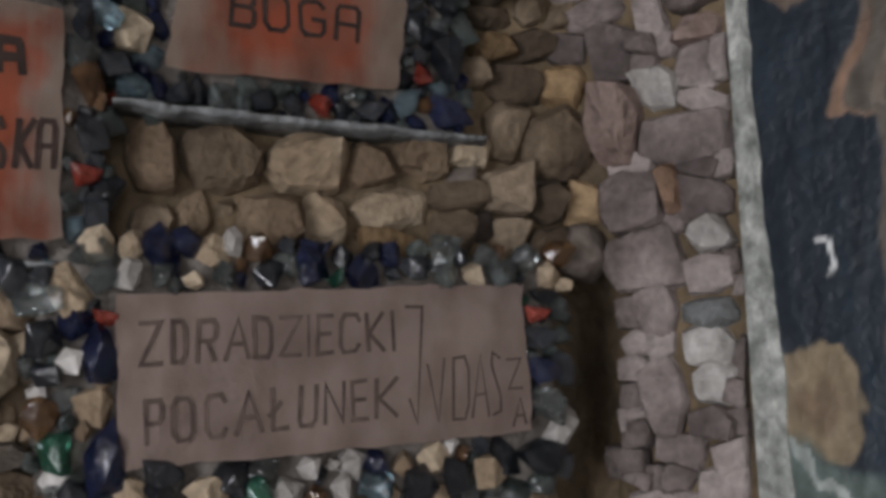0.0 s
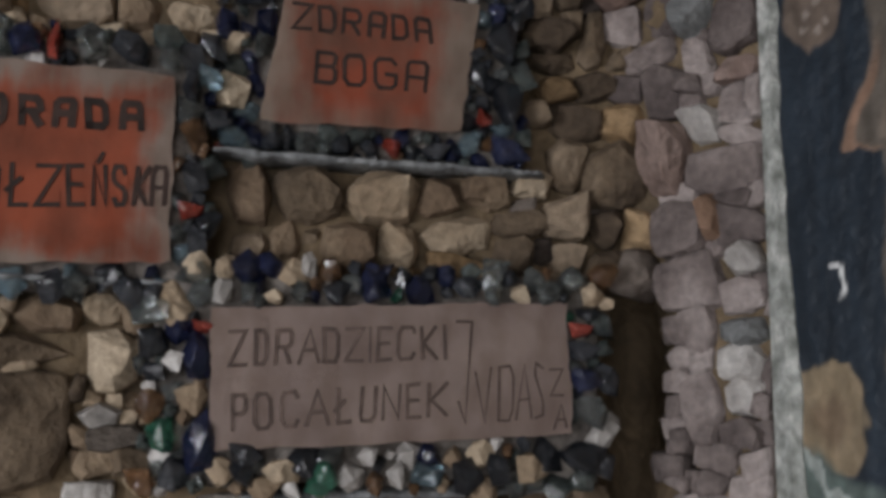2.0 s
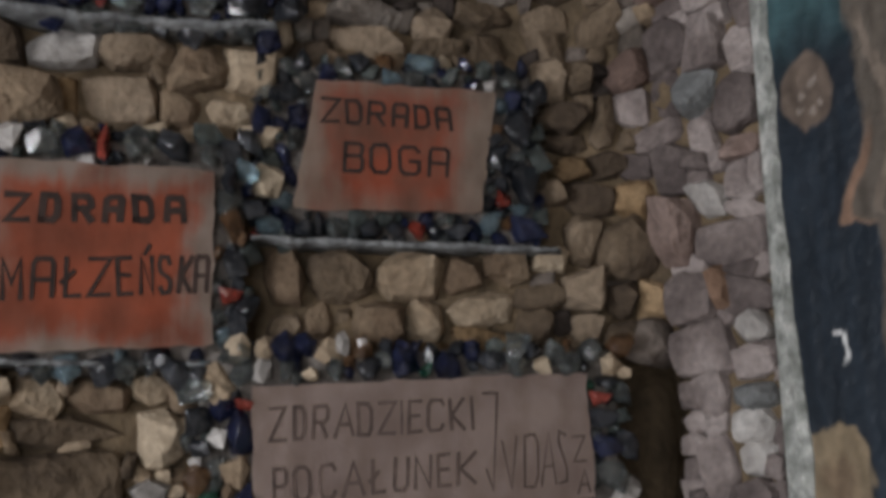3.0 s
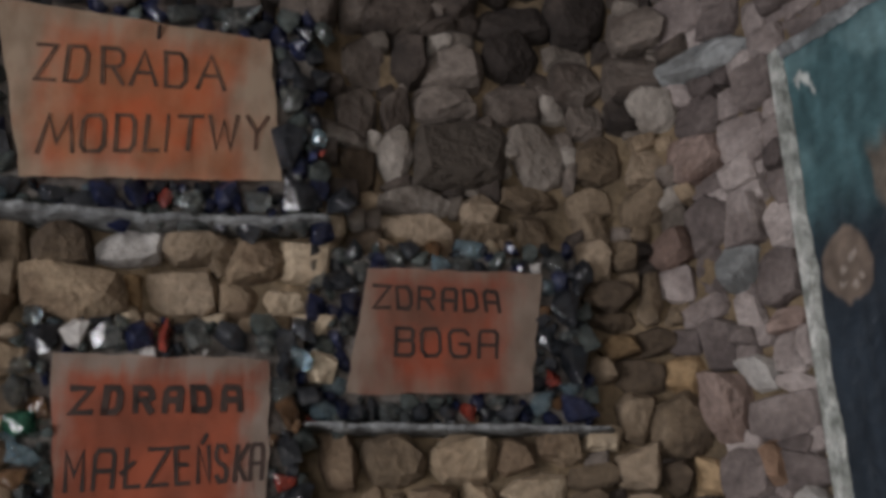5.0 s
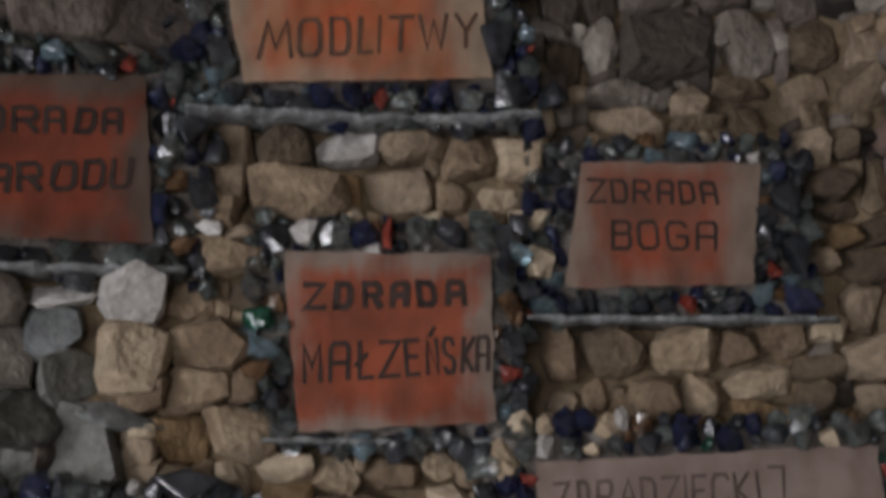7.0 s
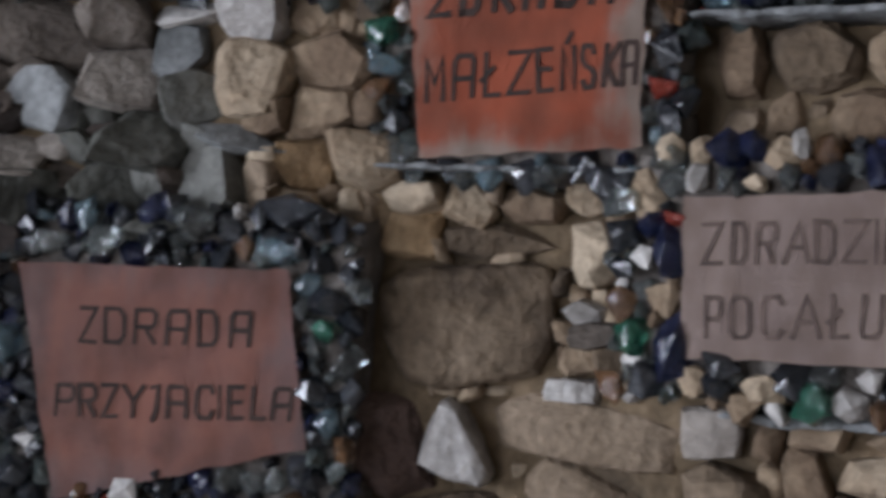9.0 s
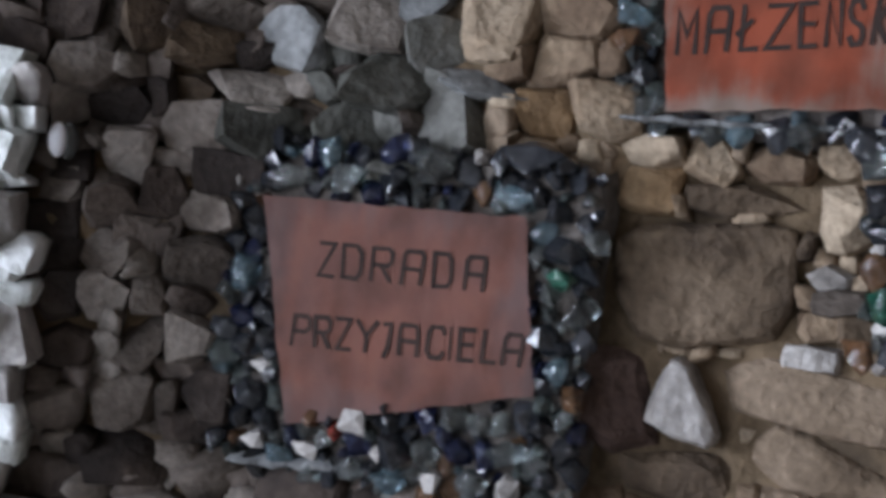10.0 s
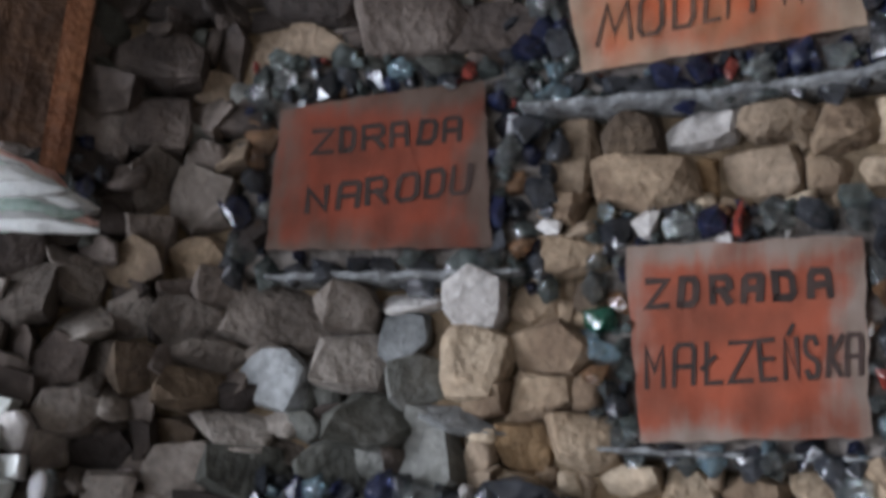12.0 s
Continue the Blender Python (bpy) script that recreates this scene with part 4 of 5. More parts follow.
def glass_frame(spec, margins, mix, seed, label, size=0.042, deep=0.05, marks=(), bed_mat=DARKBED):
    """Lumps pressed into a mortar bed in a band round a board. margins: left, right, top, bottom."""
    rng = random.Random(seed)
    tl, tr, br, bl = [Vector((c[0], 0, c[1])) for c in spec["corners"]]
    ml, mr, mt, mb = margins
    base = pose(*spec["at"], 0, 0, spec["yaw"])
    x0, x1, z0, z1 = min(tl.x, bl.x) - ml, max(tr.x, br.x) + mr, min(bl.z, br.z) - mb, max(tl.z, tr.z) + mt

    def bed(u, v):
        x, z = x0 + (x1 - x0) * u, z0 + (z1 - z0) * v
        rim = min(u, v, 1 - u, 1 - v)
        y = 0.022 + (0.09 if rim < 1e-6 else 0) + 0.012 * noise.noise(Vector((x * 20, seed, z * 20)))
        return Vector((x + 0.02 * noise.noise(Vector((x * 8, z * 8, 1))), y, z + 0.015 * noise.noise(Vector((x * 8, z * 8, 4)))))

    bm = grid_sheet(bed, np.linspace(0, 1, 40), np.linspace(0, 1, 30))
    frame_ob = part("glass_mosaic", bm, bed_mat, smooth=True)
    frame_ob.matrix_world = base
    tagged(frame_ob, label, "glass mosaic", "glass mosaics round the signs")
    keys, weights = list(mix), list(mix.values())

    def inside(p, grow):
        u = (p.x - min(tl.x, bl.x)) / (max(tr.x, br.x) - min(tl.x, bl.x))
        v = (p.z - min(bl.z, br.z)) / (max(tl.z, tr.z) - min(bl.z, br.z))
        left, right = bl.x + (tl.x - bl.x) * v, br.x + (tr.x - br.x) * v
        low, high = bl.z + (br.z - bl.z) * u, tl.z + (tr.z - tl.z) * u
        return left - grow < p.x < right + grow and low - grow < p.z < high + grow

    placed = []
    for key, x, z, w, h in marks:
        ob = new("glass_lump", rng.choice(LUMPS[key]))
        ob.parent = frame_ob
        ob.matrix_basis = Matrix.LocRotScale((x, 0.0, z), Euler((rng.uniform(-0.3, 0.3), rng.uniform(-0.2, 0.2), rng.uniform(-0.3, 0.3))), (w * 1.12, 0.035 + 0.5 * min(w, h), h * 1.12))
        placed.append((Vector((x, 0, z)), (w + h) / 2))
    given = len(placed)
    tries = int((x1 - x0) * (z1 - z0) / size ** 2 * 20)
    for count in range(tries):
        p = Vector((rng.uniform(x0, x1), 0, rng.uniform(z0, z1)))
        s = size * (rng.choice((1.3, 1.6, 1.9)) if count < tries * 0.6 else rng.choice((0.7, 1.0))) * rng.uniform(0.9, 1.1)
        q = base @ p
        b = bearing(q)
        if any(at != spec["at"] and a0 - 0.02 < b < a1 + 0.02 and z0 - 0.03 < q.z < z1 + 0.03 for at, (a0, a1, z0, z1) in SPANS):
            continue
        if inside(p, s * 0.3) or any((p - q).length < 0.31 * (s + r) for q, r in placed):
            continue
        placed.append((p, s))
    for p, s in placed[given:]:
        key = rng.choices(keys, weights)[0]
        s *= 0.55 if key == "red" else 1
        ob = new("glass_lump", rng.choice(LUMPS[key]))
        ob.parent = frame_ob
        ob.matrix_basis = Matrix.LocRotScale((p.x, 0.012 + rng.uniform(-0.01, 0.012), p.z), Euler([rng.uniform(-0.5, 0.5) for _ in range(3)]),
                                             (s * rng.uniform(0.9, 1.15), deep * rng.uniform(0.8, 1.2), s * rng.uniform(0.9, 1.3)))
    a0, a1 = bearing(base @ Vector((x1, 0, 0))), bearing(base @ Vector((x0, 0, 0)))
    zc = spec["at"][2]
    KEEP.append((a0, a1, zc + z0, zc + z1))
    return frame_ob


glass_frame(JUD, (0.11, 0.075, 0.055, 0.065), dict(blue=3, dark=3, clear=3, smoke=2, green=0.5, white=1, amber=1, stone=3, red=0.2), 21, "band of blue, black and clear glass lumps and pebbles", marks=LUMPS_AT["JUD"])
glass_frame(BOG, (0.075, 0.095, 0.05, 0.06), dict(blue=2.5, dark=5, clear=2, smoke=2, amber=1, teal=0.6, red=0.15), 22, "band of dark blue and smoky glass lumps", 0.036, marks=LUMPS_AT["BOG"])
glass_frame(MOD, (0.075, 0.09, 0.05, 0.06), dict(blue=3, dark=4, clear=2, smoke=3, teal=1, red=0.12), 23, "band of dark blue and smoky glass lumps", 0.042, marks=LUMPS_AT["MOD"])
glass_frame(MAL, (0.07, 0.07, 0.075, 0.035), dict(blue=1.5, dark=4, clear=3, smoke=3, teal=1, red=0.15, amber=0.8, white=0.6), 24, "band of clear, blue and brown glass lumps", 0.045, marks=LUMPS_AT["MAL"])
glass_frame(NAR, (0.07, 0.12, 0.05, 0.05), dict(dark=4, blue=2, clear=1.5, smoke=3, amber=0.7, red=0.12), 25, "band of dark and smoky glass lumps", 0.045, marks=LUMPS_AT["NAR"])
glass_frame(PRZ, (0.07, 0.08, 0.1, 0.085), dict(clear=3, dark=7, smoke=1.5, blue=1.5, teal=0.4, white=0.3, red=0.12, amber=0.6), 26, "band of silvery clear and blue glass lumps", 0.04, marks=LUMPS_AT["PRZ"])

# ---- cement ledges under the signs ----


def ledge(a0, z0, a1, z1, out, deep, thick, seed, label):
    """A thin uneven strip of cement along the wall, from bearing a0 to a1."""
    bm = bmesh.new()
    n = 90
    rings = []
    for i in range(n + 1):
        k = i / n
        a, z = a0 + (a1 - a0) * k, z0 + (z1 - z0) * k
        z += 0.006 * noise.noise(Vector((k * 9, seed, 0)))
        t = thick * (1 + 0.6 * noise.noise(Vector((k * 14, seed, 3)))  + 0.15 * noise.noise(Vector((k * 40, seed, 5)))) * (0.45 + 0.55 * min(1, 8 * k, 8 * (1 - k)))
        f = out + 0.012 * noise.noise(Vector((k * 11, seed, 6))) + 0.003 * noise.noise(Vector((k * 38, seed, 8)))
        prof = [(-f, -t * 0.4), (-f - 0.001, t * 0.1), (-f + 0.03, t * 0.5), (deep, t * 0.9), (deep, -t * 0.6), (-f + 0.008, -t * 0.55)]
        rings.append([bm.verts.new(spot(a, z + h, o)) for o, h in prof])
    for p, q in zip(rings, rings[1:]):
        for j in range(6):
            bm.faces.new((p[j], p[(j + 1) % 6], q[(j + 1) % 6], q[j]))
    bm.faces.new(rings[0])
    bm.faces.new(rings[-1][::-1])
    bmesh.ops.recalc_face_normals(bm, faces=bm.faces)
    ob = part("ledge", bm, SLATE, smooth=True)
    KEEP.append((min(a0, a1), max(a0, a1), min(z0, z1) - 0.015, max(z0, z1) + 0.015))
    return tagged(ob, label, "ledge", "ledges under the signs")


ledge(0.745, 2.235, 0.375, 2.27, 0.115, 0.05, 0.022, 31, "pale blue-grey cement ledge under a glass frame")
ledge(0.395, 1.835, 0.11, 1.83, 0.11, 0.05, 0.017, 32, "grey cement ledge under a small sign")
ledge(0.655, 1.59, 0.43, 1.595, 0.105, 0.05, 0.013, 33, "grey cement ledge below an orange sign")
ledge(1.0, 1.885, 0.735, 1.91, 0.1, 0.05, 0.021, 34, "pale cement ledge under a red sign")
ledge(0.36, 1.22, 0.09, 1.235, 0.11, 0.05, 0.019, 35, "grey cement strip below a beige sign")

ledge(1.0, 0.9, 0.74, 0.94, 0.1, 0.05, 0.022, 36, "pale cement strip below a salmon sign")

# ---- painting on the side wall, with its worn white border ----
PAINT = Matrix.Translation((0.496, 1.823, 1.6)) @ Matrix.Rotation(math.atan2(-0.62, 0.78), 4, "Z") @ Matrix.Rotation(-0.019, 4, "Y")


def step(lo, hi, v):
    k = min(1.0, max(0.0, (v - lo) / (hi - lo)))
    return k * k * (3 - 2 * k)


def brush(x, z):
    """The picture's plain shapes: dark blue, teal, brown and sage areas that run into each other."""
    n = 0.02 * noise.noise(Vector((x * 18, z * 9, 3))) + 0.008 * noise.noise(Vector((x * 60, z * 30, 8)))
    u, v = x + n, z + n
    c = Vector((0.017, 0.024, 0.033)) * (1 + 0.5 * noise.noise(Vector((x * 40, z * 5, 1))))

    def lay(colour, k):
        nonlocal c
        c = c.lerp(Vector(colour) * (1 + 0.45 * noise.noise(Vector((x * 50, z * 14, colour[0] * 90)))), max(0.0, min(1.0, k)))

    lay((0.05, 0.1, 0.11), step(0.5, 0.68, v))
    lay((0.1, 0.17, 0.18), step(0.62, 0.75, v) * step(0.1, 0.35, noise.noise(Vector((u * 5 + v * 6, v * 3 - u * 4, 2)))))
    # a brown cloak along the far side, with an orange hem that comes to a point
    hem = 0.17 + 0.03 * step(0.7, 0.39, v) - 0.064 * step(0.4, 0.215, v) * step(0.19, 0.225, v)
    lay((0.1, 0.085, 0.07), step(hem - 0.006, hem + 0.008, u) * step(0.72, 0.66, v))
    lay((0.16, 0.13, 0.105), step(0.014, 0.006, abs(u - hem - 0.045 - 0.03 * math.sin(v * 7))) * step(0.62, 0.55, v))
    lay((0.21, 0.13, 0.09), step(0.016, 0.004, abs(u - hem - 0.012)) * step(0.19, 0.22, v) * step(0.42, 0.3, v))
    # a round brown shape with pale spots
    lay((0.13, 0.1, 0.08), step(1.08, 0.92, math.hypot((u - 0.085) / 0.06, (v - 0.475) / 0.075)))
    for du, dv in ((-0.02, -0.03), (0.005, -0.045), (0.028, -0.025), (-0.01, 0.0), (0.015, 0.02)):
        lay((0.26, 0.22, 0.19), step(0.011, 0.005, math.hypot(u - 0.085 - du, v - 0.475 - dv)))
    lay((0.2, 0.155, 0.1), step(1.06, 0.96, (abs((u - 0.078) / 0.07) ** 4 + abs((v + 0.225 + 0.15 * (u - 0.08)) / 0.085) ** 4) ** 0.25))
    lay((0.13, 0.09, 0.06), step(0.9, 0.4, math.hypot((u - 0.08) / 0.06, (v + 0.235) / 0.06)) * 0.7)
    lay((0.09, 0.115, 0.105), step(-0.275, -0.31, v + 0.4 * max(0.0, u - 0.05)))
    lay((0.3, 0.33, 0.31), step(0.012, 0.005, abs(v + 0.275 + 0.9 * u)) * step(0.16, 0.12, u))
    lay((0.55, 0.56, 0.55), step(0.006, 0.003, abs(u - 0.122 - 0.1 * (v - 0.01))) * step(0.035, 0.02, abs(v - 0.0)))
    lay((0.5, 0.5, 0.5), step(0.006, 0.003, abs(v - 0.026)) * step(0.016, 0.01, abs(u - 0.106)))
    lay((0.4, 0.42, 0.4), step(0.008, 0.004, abs(u - 0.06 - 0.02 * math.sin(v * 25))) * step(0.04, 0.03, abs(v - 0.88)))
    return c


bm = grid_sheet(lambda x, z: Vector((x, 0.004 + 0.0012 * noise.noise(Vector((x * 30, z * 12, 0))), z)), np.linspace(0.0, 1.2, 260), np.linspace(-0.98, 0.98, 400))
painting = part("wall_painting", bm, [], smooth=True)
painting.matrix_world = PAINT
tagged(painting, "large dark blue painting with brown shapes and a worn border", "painting")
hue = painting.data.color_attributes.new("paint", "FLOAT_COLOR", "POINT")
hue.data.foreach_set("color", [c for v in painting.data.vertices for c in (*[max(0.004, k) for k in brush(v.co.x, v.co.z)], 1.0)])
oils = material("oil_paint", [(0.4, 0.4, 0.4), (0.5, 0.5, 0.5), (0.6, 0.6, 0.6)], 10, 0.5, 0.35, 40)
nt = oils.node_tree
dye = nt.nodes.new("ShaderNodeVertexColor")
dye.layer_name = "paint"
mixer = next(n for n in nt.nodes if n.type == "MIX")
mixer.inputs["Factor"].default_value = 0.4
nt.links.new(dye.outputs["Color"], mixer.inputs["A"])
painting.data.materials.append(oils)
bm = bmesh.new()
bmesh.ops.create_cube(bm, size=1, matrix=Matrix.Translation((0.6, 0.025, 0.0)) @ Matrix.Diagonal((1.2, 0.03, 1.96, 1)))
part("panel", bm, SLATE, painting, "plastered panel behind the paint")
bm = bmesh.new()
rings = []
for i in range(61):
    z = -0.98 + 1.96 * i / 60
    w = 0.012 + 0.018 * step(0.2, -0.25, z) + 0.009 * noise.noise(Vector((z * 9, 2, 0))) + 0.006 * noise.noise(Vector((z * 40, 2, 0)))
    rings.append([bm.verts.new(p) for p in ((-0.028 + 0.006 * noise.noise(Vector((z * 20, 0, 0))), 0.03, z), (-0.024, -0.006, z), (w * 0.5, -0.012 + 0.004 * noise.noise(Vector((z * 30, 9, 0))), z), (w, 0.0, z), (w, 0.03, z))])
for p, q in zip(rings, rings[1:]):
    for j in range(4):
        bm.faces.new((p[j], p[j + 1], q[j + 1], q[j]))
bmesh.ops.recalc_face_normals(bm, faces=bm.faces)
part("border", bm, material("worn_white_plaster", [(0.1, 0.108, 0.092), (0.3, 0.312, 0.29), (0.6, 0.6, 0.57)], 22, 0.8, 0.6, 60), painting, "worn white plaster border")

bm = grid_sheet(lambda u, v: Vector((u, -0.008 * math.sin(math.pi * v) + 0.004 * noise.noise(Vector((u * 30, v * 3, 1))), 0.955 + 0.035 * v + 0.006 * noise.noise(Vector((u * 20, v * 2, 5))))), np.linspace(-0.01, 1.2, 60), np.linspace(0, 1, 6))
part("border", bm, painting.children[-1].data.materials[0], painting, "worn white plaster border", smooth=True)

# ---- things on the stones at the dark end of the wall ----


def petal(length, wide, curl, seed):
    def fn(u, v):
        w = wide * math.sin(math.pi * min(0.98, 0.08 + 0.9 * v)) ** 0.7
        return Vector(((v) * length, -0.03 * math.sin(3.0 * v) - curl * v * v + 0.012 * abs(u), w * u + 0.01 * noise.noise(Vector((u * 3, v * 6, seed)))))
    bm = grid_sheet(fn, np.linspace(-1, 1, 9), np.linspace(0, 1, 12))
    bmesh.ops.solidify(bm, geom=bm.faces, thickness=0.003)
    return bm


flower = new("fabric_flower")
flower.matrix_world = facing(1.27, 1.965, -0.15)
tagged(flower, "white and pink fabric flower with layered pointed petals", "flower")
CLOTH = [material("white_cloth", [(0.6, 0.62, 0.6), (0.78, 0.79, 0.77), (0.85, 0.85, 0.84)], 20, 0.8, 0.2), material("pink_cloth", [(0.6, 0.36, 0.3), (0.75, 0.5, 0.42), (0.8, 0.62, 0.55)], 20, 0.8, 0.2),
         material("mint_cloth", [(0.5, 0.62, 0.55), (0.62, 0.72, 0.66)], 20, 0.8, 0.2)]
rngf = random.Random(9)
for i in range(15):
    ob = part("petal", petal(rngf.uniform(0.2, 0.27), rngf.uniform(0.018, 0.036), rngf.uniform(0.0, 0.04), i), CLOTH[(0, 1, 0, 2, 0)[i % 5]], flower, smooth=True)
    ob.matrix_basis = Matrix.Translation((-0.085, -0.03 - 0.012 * (i % 5), 0.075 - 0.0105 * i)) @ Matrix.Rotation(0.3 - 0.03 * i + rngf.uniform(-0.12, 0.12), 4, "Y") @ Matrix.Rotation(rngf.uniform(-0.4, 0.4), 4, "X")

bm = grid_sheet(lambda u, v: Vector((-0.11 + 0.2 * u, -0.02 + 0.004 * noise.noise(Vector((u * 9, v * 2, 0))), -0.22 + 0.62 * v + 0.01 * noise.noise(Vector((u * 9, 3, 0))))), np.linspace(0, 1, 14), np.linspace(0, 1, 20))
bmesh.ops.solidify(bm, geom=bm.faces, thickness=0.035)
plank = part("wooden_plank", bm, material("orange_brown_wood", [(0.03, 0.017, 0.01), (0.075, 0.04, 0.022), (0.12, 0.065, 0.035)], 11, 0.65, 0.5, 50))
plank.matrix_world = facing(1.262, 2.3, -0.1)
bm = grid_sheet(lambda u, v: Vector((0.035 + 0.05 * u, -0.03 + 0.003 * noise.noise(Vector((u * 9, v * 2, 4))), -0.27 + 0.67 * v)), np.linspace(0, 1, 6), np.linspace(0, 1, 20))
bmesh.ops.solidify(bm, geom=bm.faces, thickness=0.012)
part("batten", bm, material("orange_varnished_wood", [(0.1, 0.04, 0.018), (0.2, 0.08, 0.035), (0.27, 0.12, 0.055)], 14, 0.55, 0.4, 60), plank, "orange varnished batten")
tagged(plank, "orange-brown wooden plank upright against the stones", "plank")

cup = new("candle_cup")
cup.matrix_world = facing(1.193, 1.453, -0.11)
tagged(cup, "small white candle in a clear plastic cup", "candle")
for name, dx, w, h, mat in (("candle", -0.008, 0.017, 0.032, material("white_wax", [(0.75, 0.76, 0.8), (0.85, 0.86, 0.9)], 10, 0.4, 0.05)), ("cup", 0.008, 0.02, 0.034, GLASSES["clear"])):
    bm = bmesh.new()
    bmesh.ops.create_uvsphere(bm, u_segments=16, v_segments=10, radius=1)
    bmesh.ops.scale(bm, verts=bm.verts, vec=(w, 0.018, h))
    ob = part(name, bm, mat, cup, smooth=True)
    ob.location = (dx, 0.004 if name == "cup" else -0.006, 0)

bm = grid_sheet(lambda u, v: Vector((0.014 * u, -0.004 * u * u, 0.029 * v + 0.002 * u)), np.linspace(-1, 1, 6), np.linspace(-1, 1, 8))
bmesh.ops.solidify(bm, geom=bm.faces, thickness=0.0015)
note = part("paper_note", bm, material("grey_paper", [(0.3, 0.26, 0.25), (0.45, 0.4, 0.38)], 60, 0.9, 0.1))
note.matrix_world = facing(1.124, 1.469, -0.075)
tagged(note, "small stained grey paper scrap wedged between stones", "paper")

# lumps of glass heaped under the plank, and a pale blue slab over the salmon sign
rngh = random.Random(4)
for dx, dz, s, key in ((-0.09, 0.19, 0.075, "green"), (-0.04, 0.12, 0.06, "dark"), (0.0, 0.1, 0.05, "dark"), (0.03, 0.05, 0.055, "blue"), (-0.01, 0.06, 0.05, "clear"), (0.05, 0.02, 0.04, "clear"),
                       (-0.07, 0.09, 0.06, "clear"), (0.06, 0.08, 0.045, "dark"), (0.02, 0.14, 0.04, "blue")):
    ob = new("glass_chunk", rngh.choice(LUMPS[key]))
    ob.matrix_world = facing(1.215, 1.975, -0.075) @ Matrix.LocRotScale((dx, 0, dz), Euler([rngh.uniform(-1, 1) for _ in range(3)]), (s, s * 0.9, s))
    tagged(ob, {"green": "cloudy green glass lump", "dark": "black glossy glass lump", "blue": "dark blue glass lump", "clear": "smoky clear glass lump"}[key] + " wedged beside the plank", "glass lump", "glass lumps under the plank")
bm = lump(71, power=5, count=18, rough=0.2, bevel=0.02)
ob = part("glass_slab", bm, GLASSES["teal"])
ob.matrix_world = facing(0.746, 1.436, -0.1, 0.06) @ Matrix.Diagonal((0.15, 0.05, 0.055, 1))
tagged(ob, "pale blue slab of rough glass over a salmon sign", "glass slab")

# ---- stones of the wall: each cut to its neighbours ----
rngs = random.Random(77)
KINDS = {"tan": TAN, "violet": VIOLET, "grey": GREY, "moss": MOSS, "pale": PALE, "soot": SHADE_DARK, "brown": BROWN, "rust": RUST, "ochre": OCHRE, "slate": BLUISH, "umber": UMBER, "quartz": DAYLIT}
SLOTS = list(KINDS)
SEEDS = []         # bearing, height, width, height, kind, share by which it may grow


def lean_of(z):
    return -0.22 * max(0.0, z - 2.62) ** 1.2


def free(a, z, w, h):
    r = reach(a)
    for ta, tz, tw, th, *_ in SEEDS:
        if abs(z - tz) < 0.42 * (h + th) and abs(a - ta) * r < 0.42 * (w + tw):
            return False
    for a0, a1, z0, z1 in KEEP:
        if a0 - 0.1 * w / r < a < a1 + 0.1 * w / r and z0 - 0.1 * h < z < z1 + 0.1 * h:
            return False
    return True


def clipped(poly, px, pz, nx, nz):
    """The part of a convex outline on the near side of a line."""
    out = []
    for (ax, az), (bx, bz) in zip(poly, poly[1:] + poly[:1]):
        da, db = (ax - px) * nx + (az - pz) * nz, (bx - px) * nx + (bz - pz) * nz
        if da <= 0:
            out.append((ax, az))
        if da * db < 0:
            k = da / (da - db)
            out.append((ax + (bx - ax) * k, az + (bz - az) * k))
    return out


# how far a stone stands out, how wide its front is against its base, and how much its front tilts
FORMS = {"violet": (0.034, 0.74, 0.96, 0.5), "pale": (0.05, 0.6, 0.95, 0.7), "tan": (0.06, 0.42, 0.86, 0.6), "ochre": (0.045, 0.5, 0.9, 0.6), "brown": (0.055, 0.45, 0.9, 0.7)}


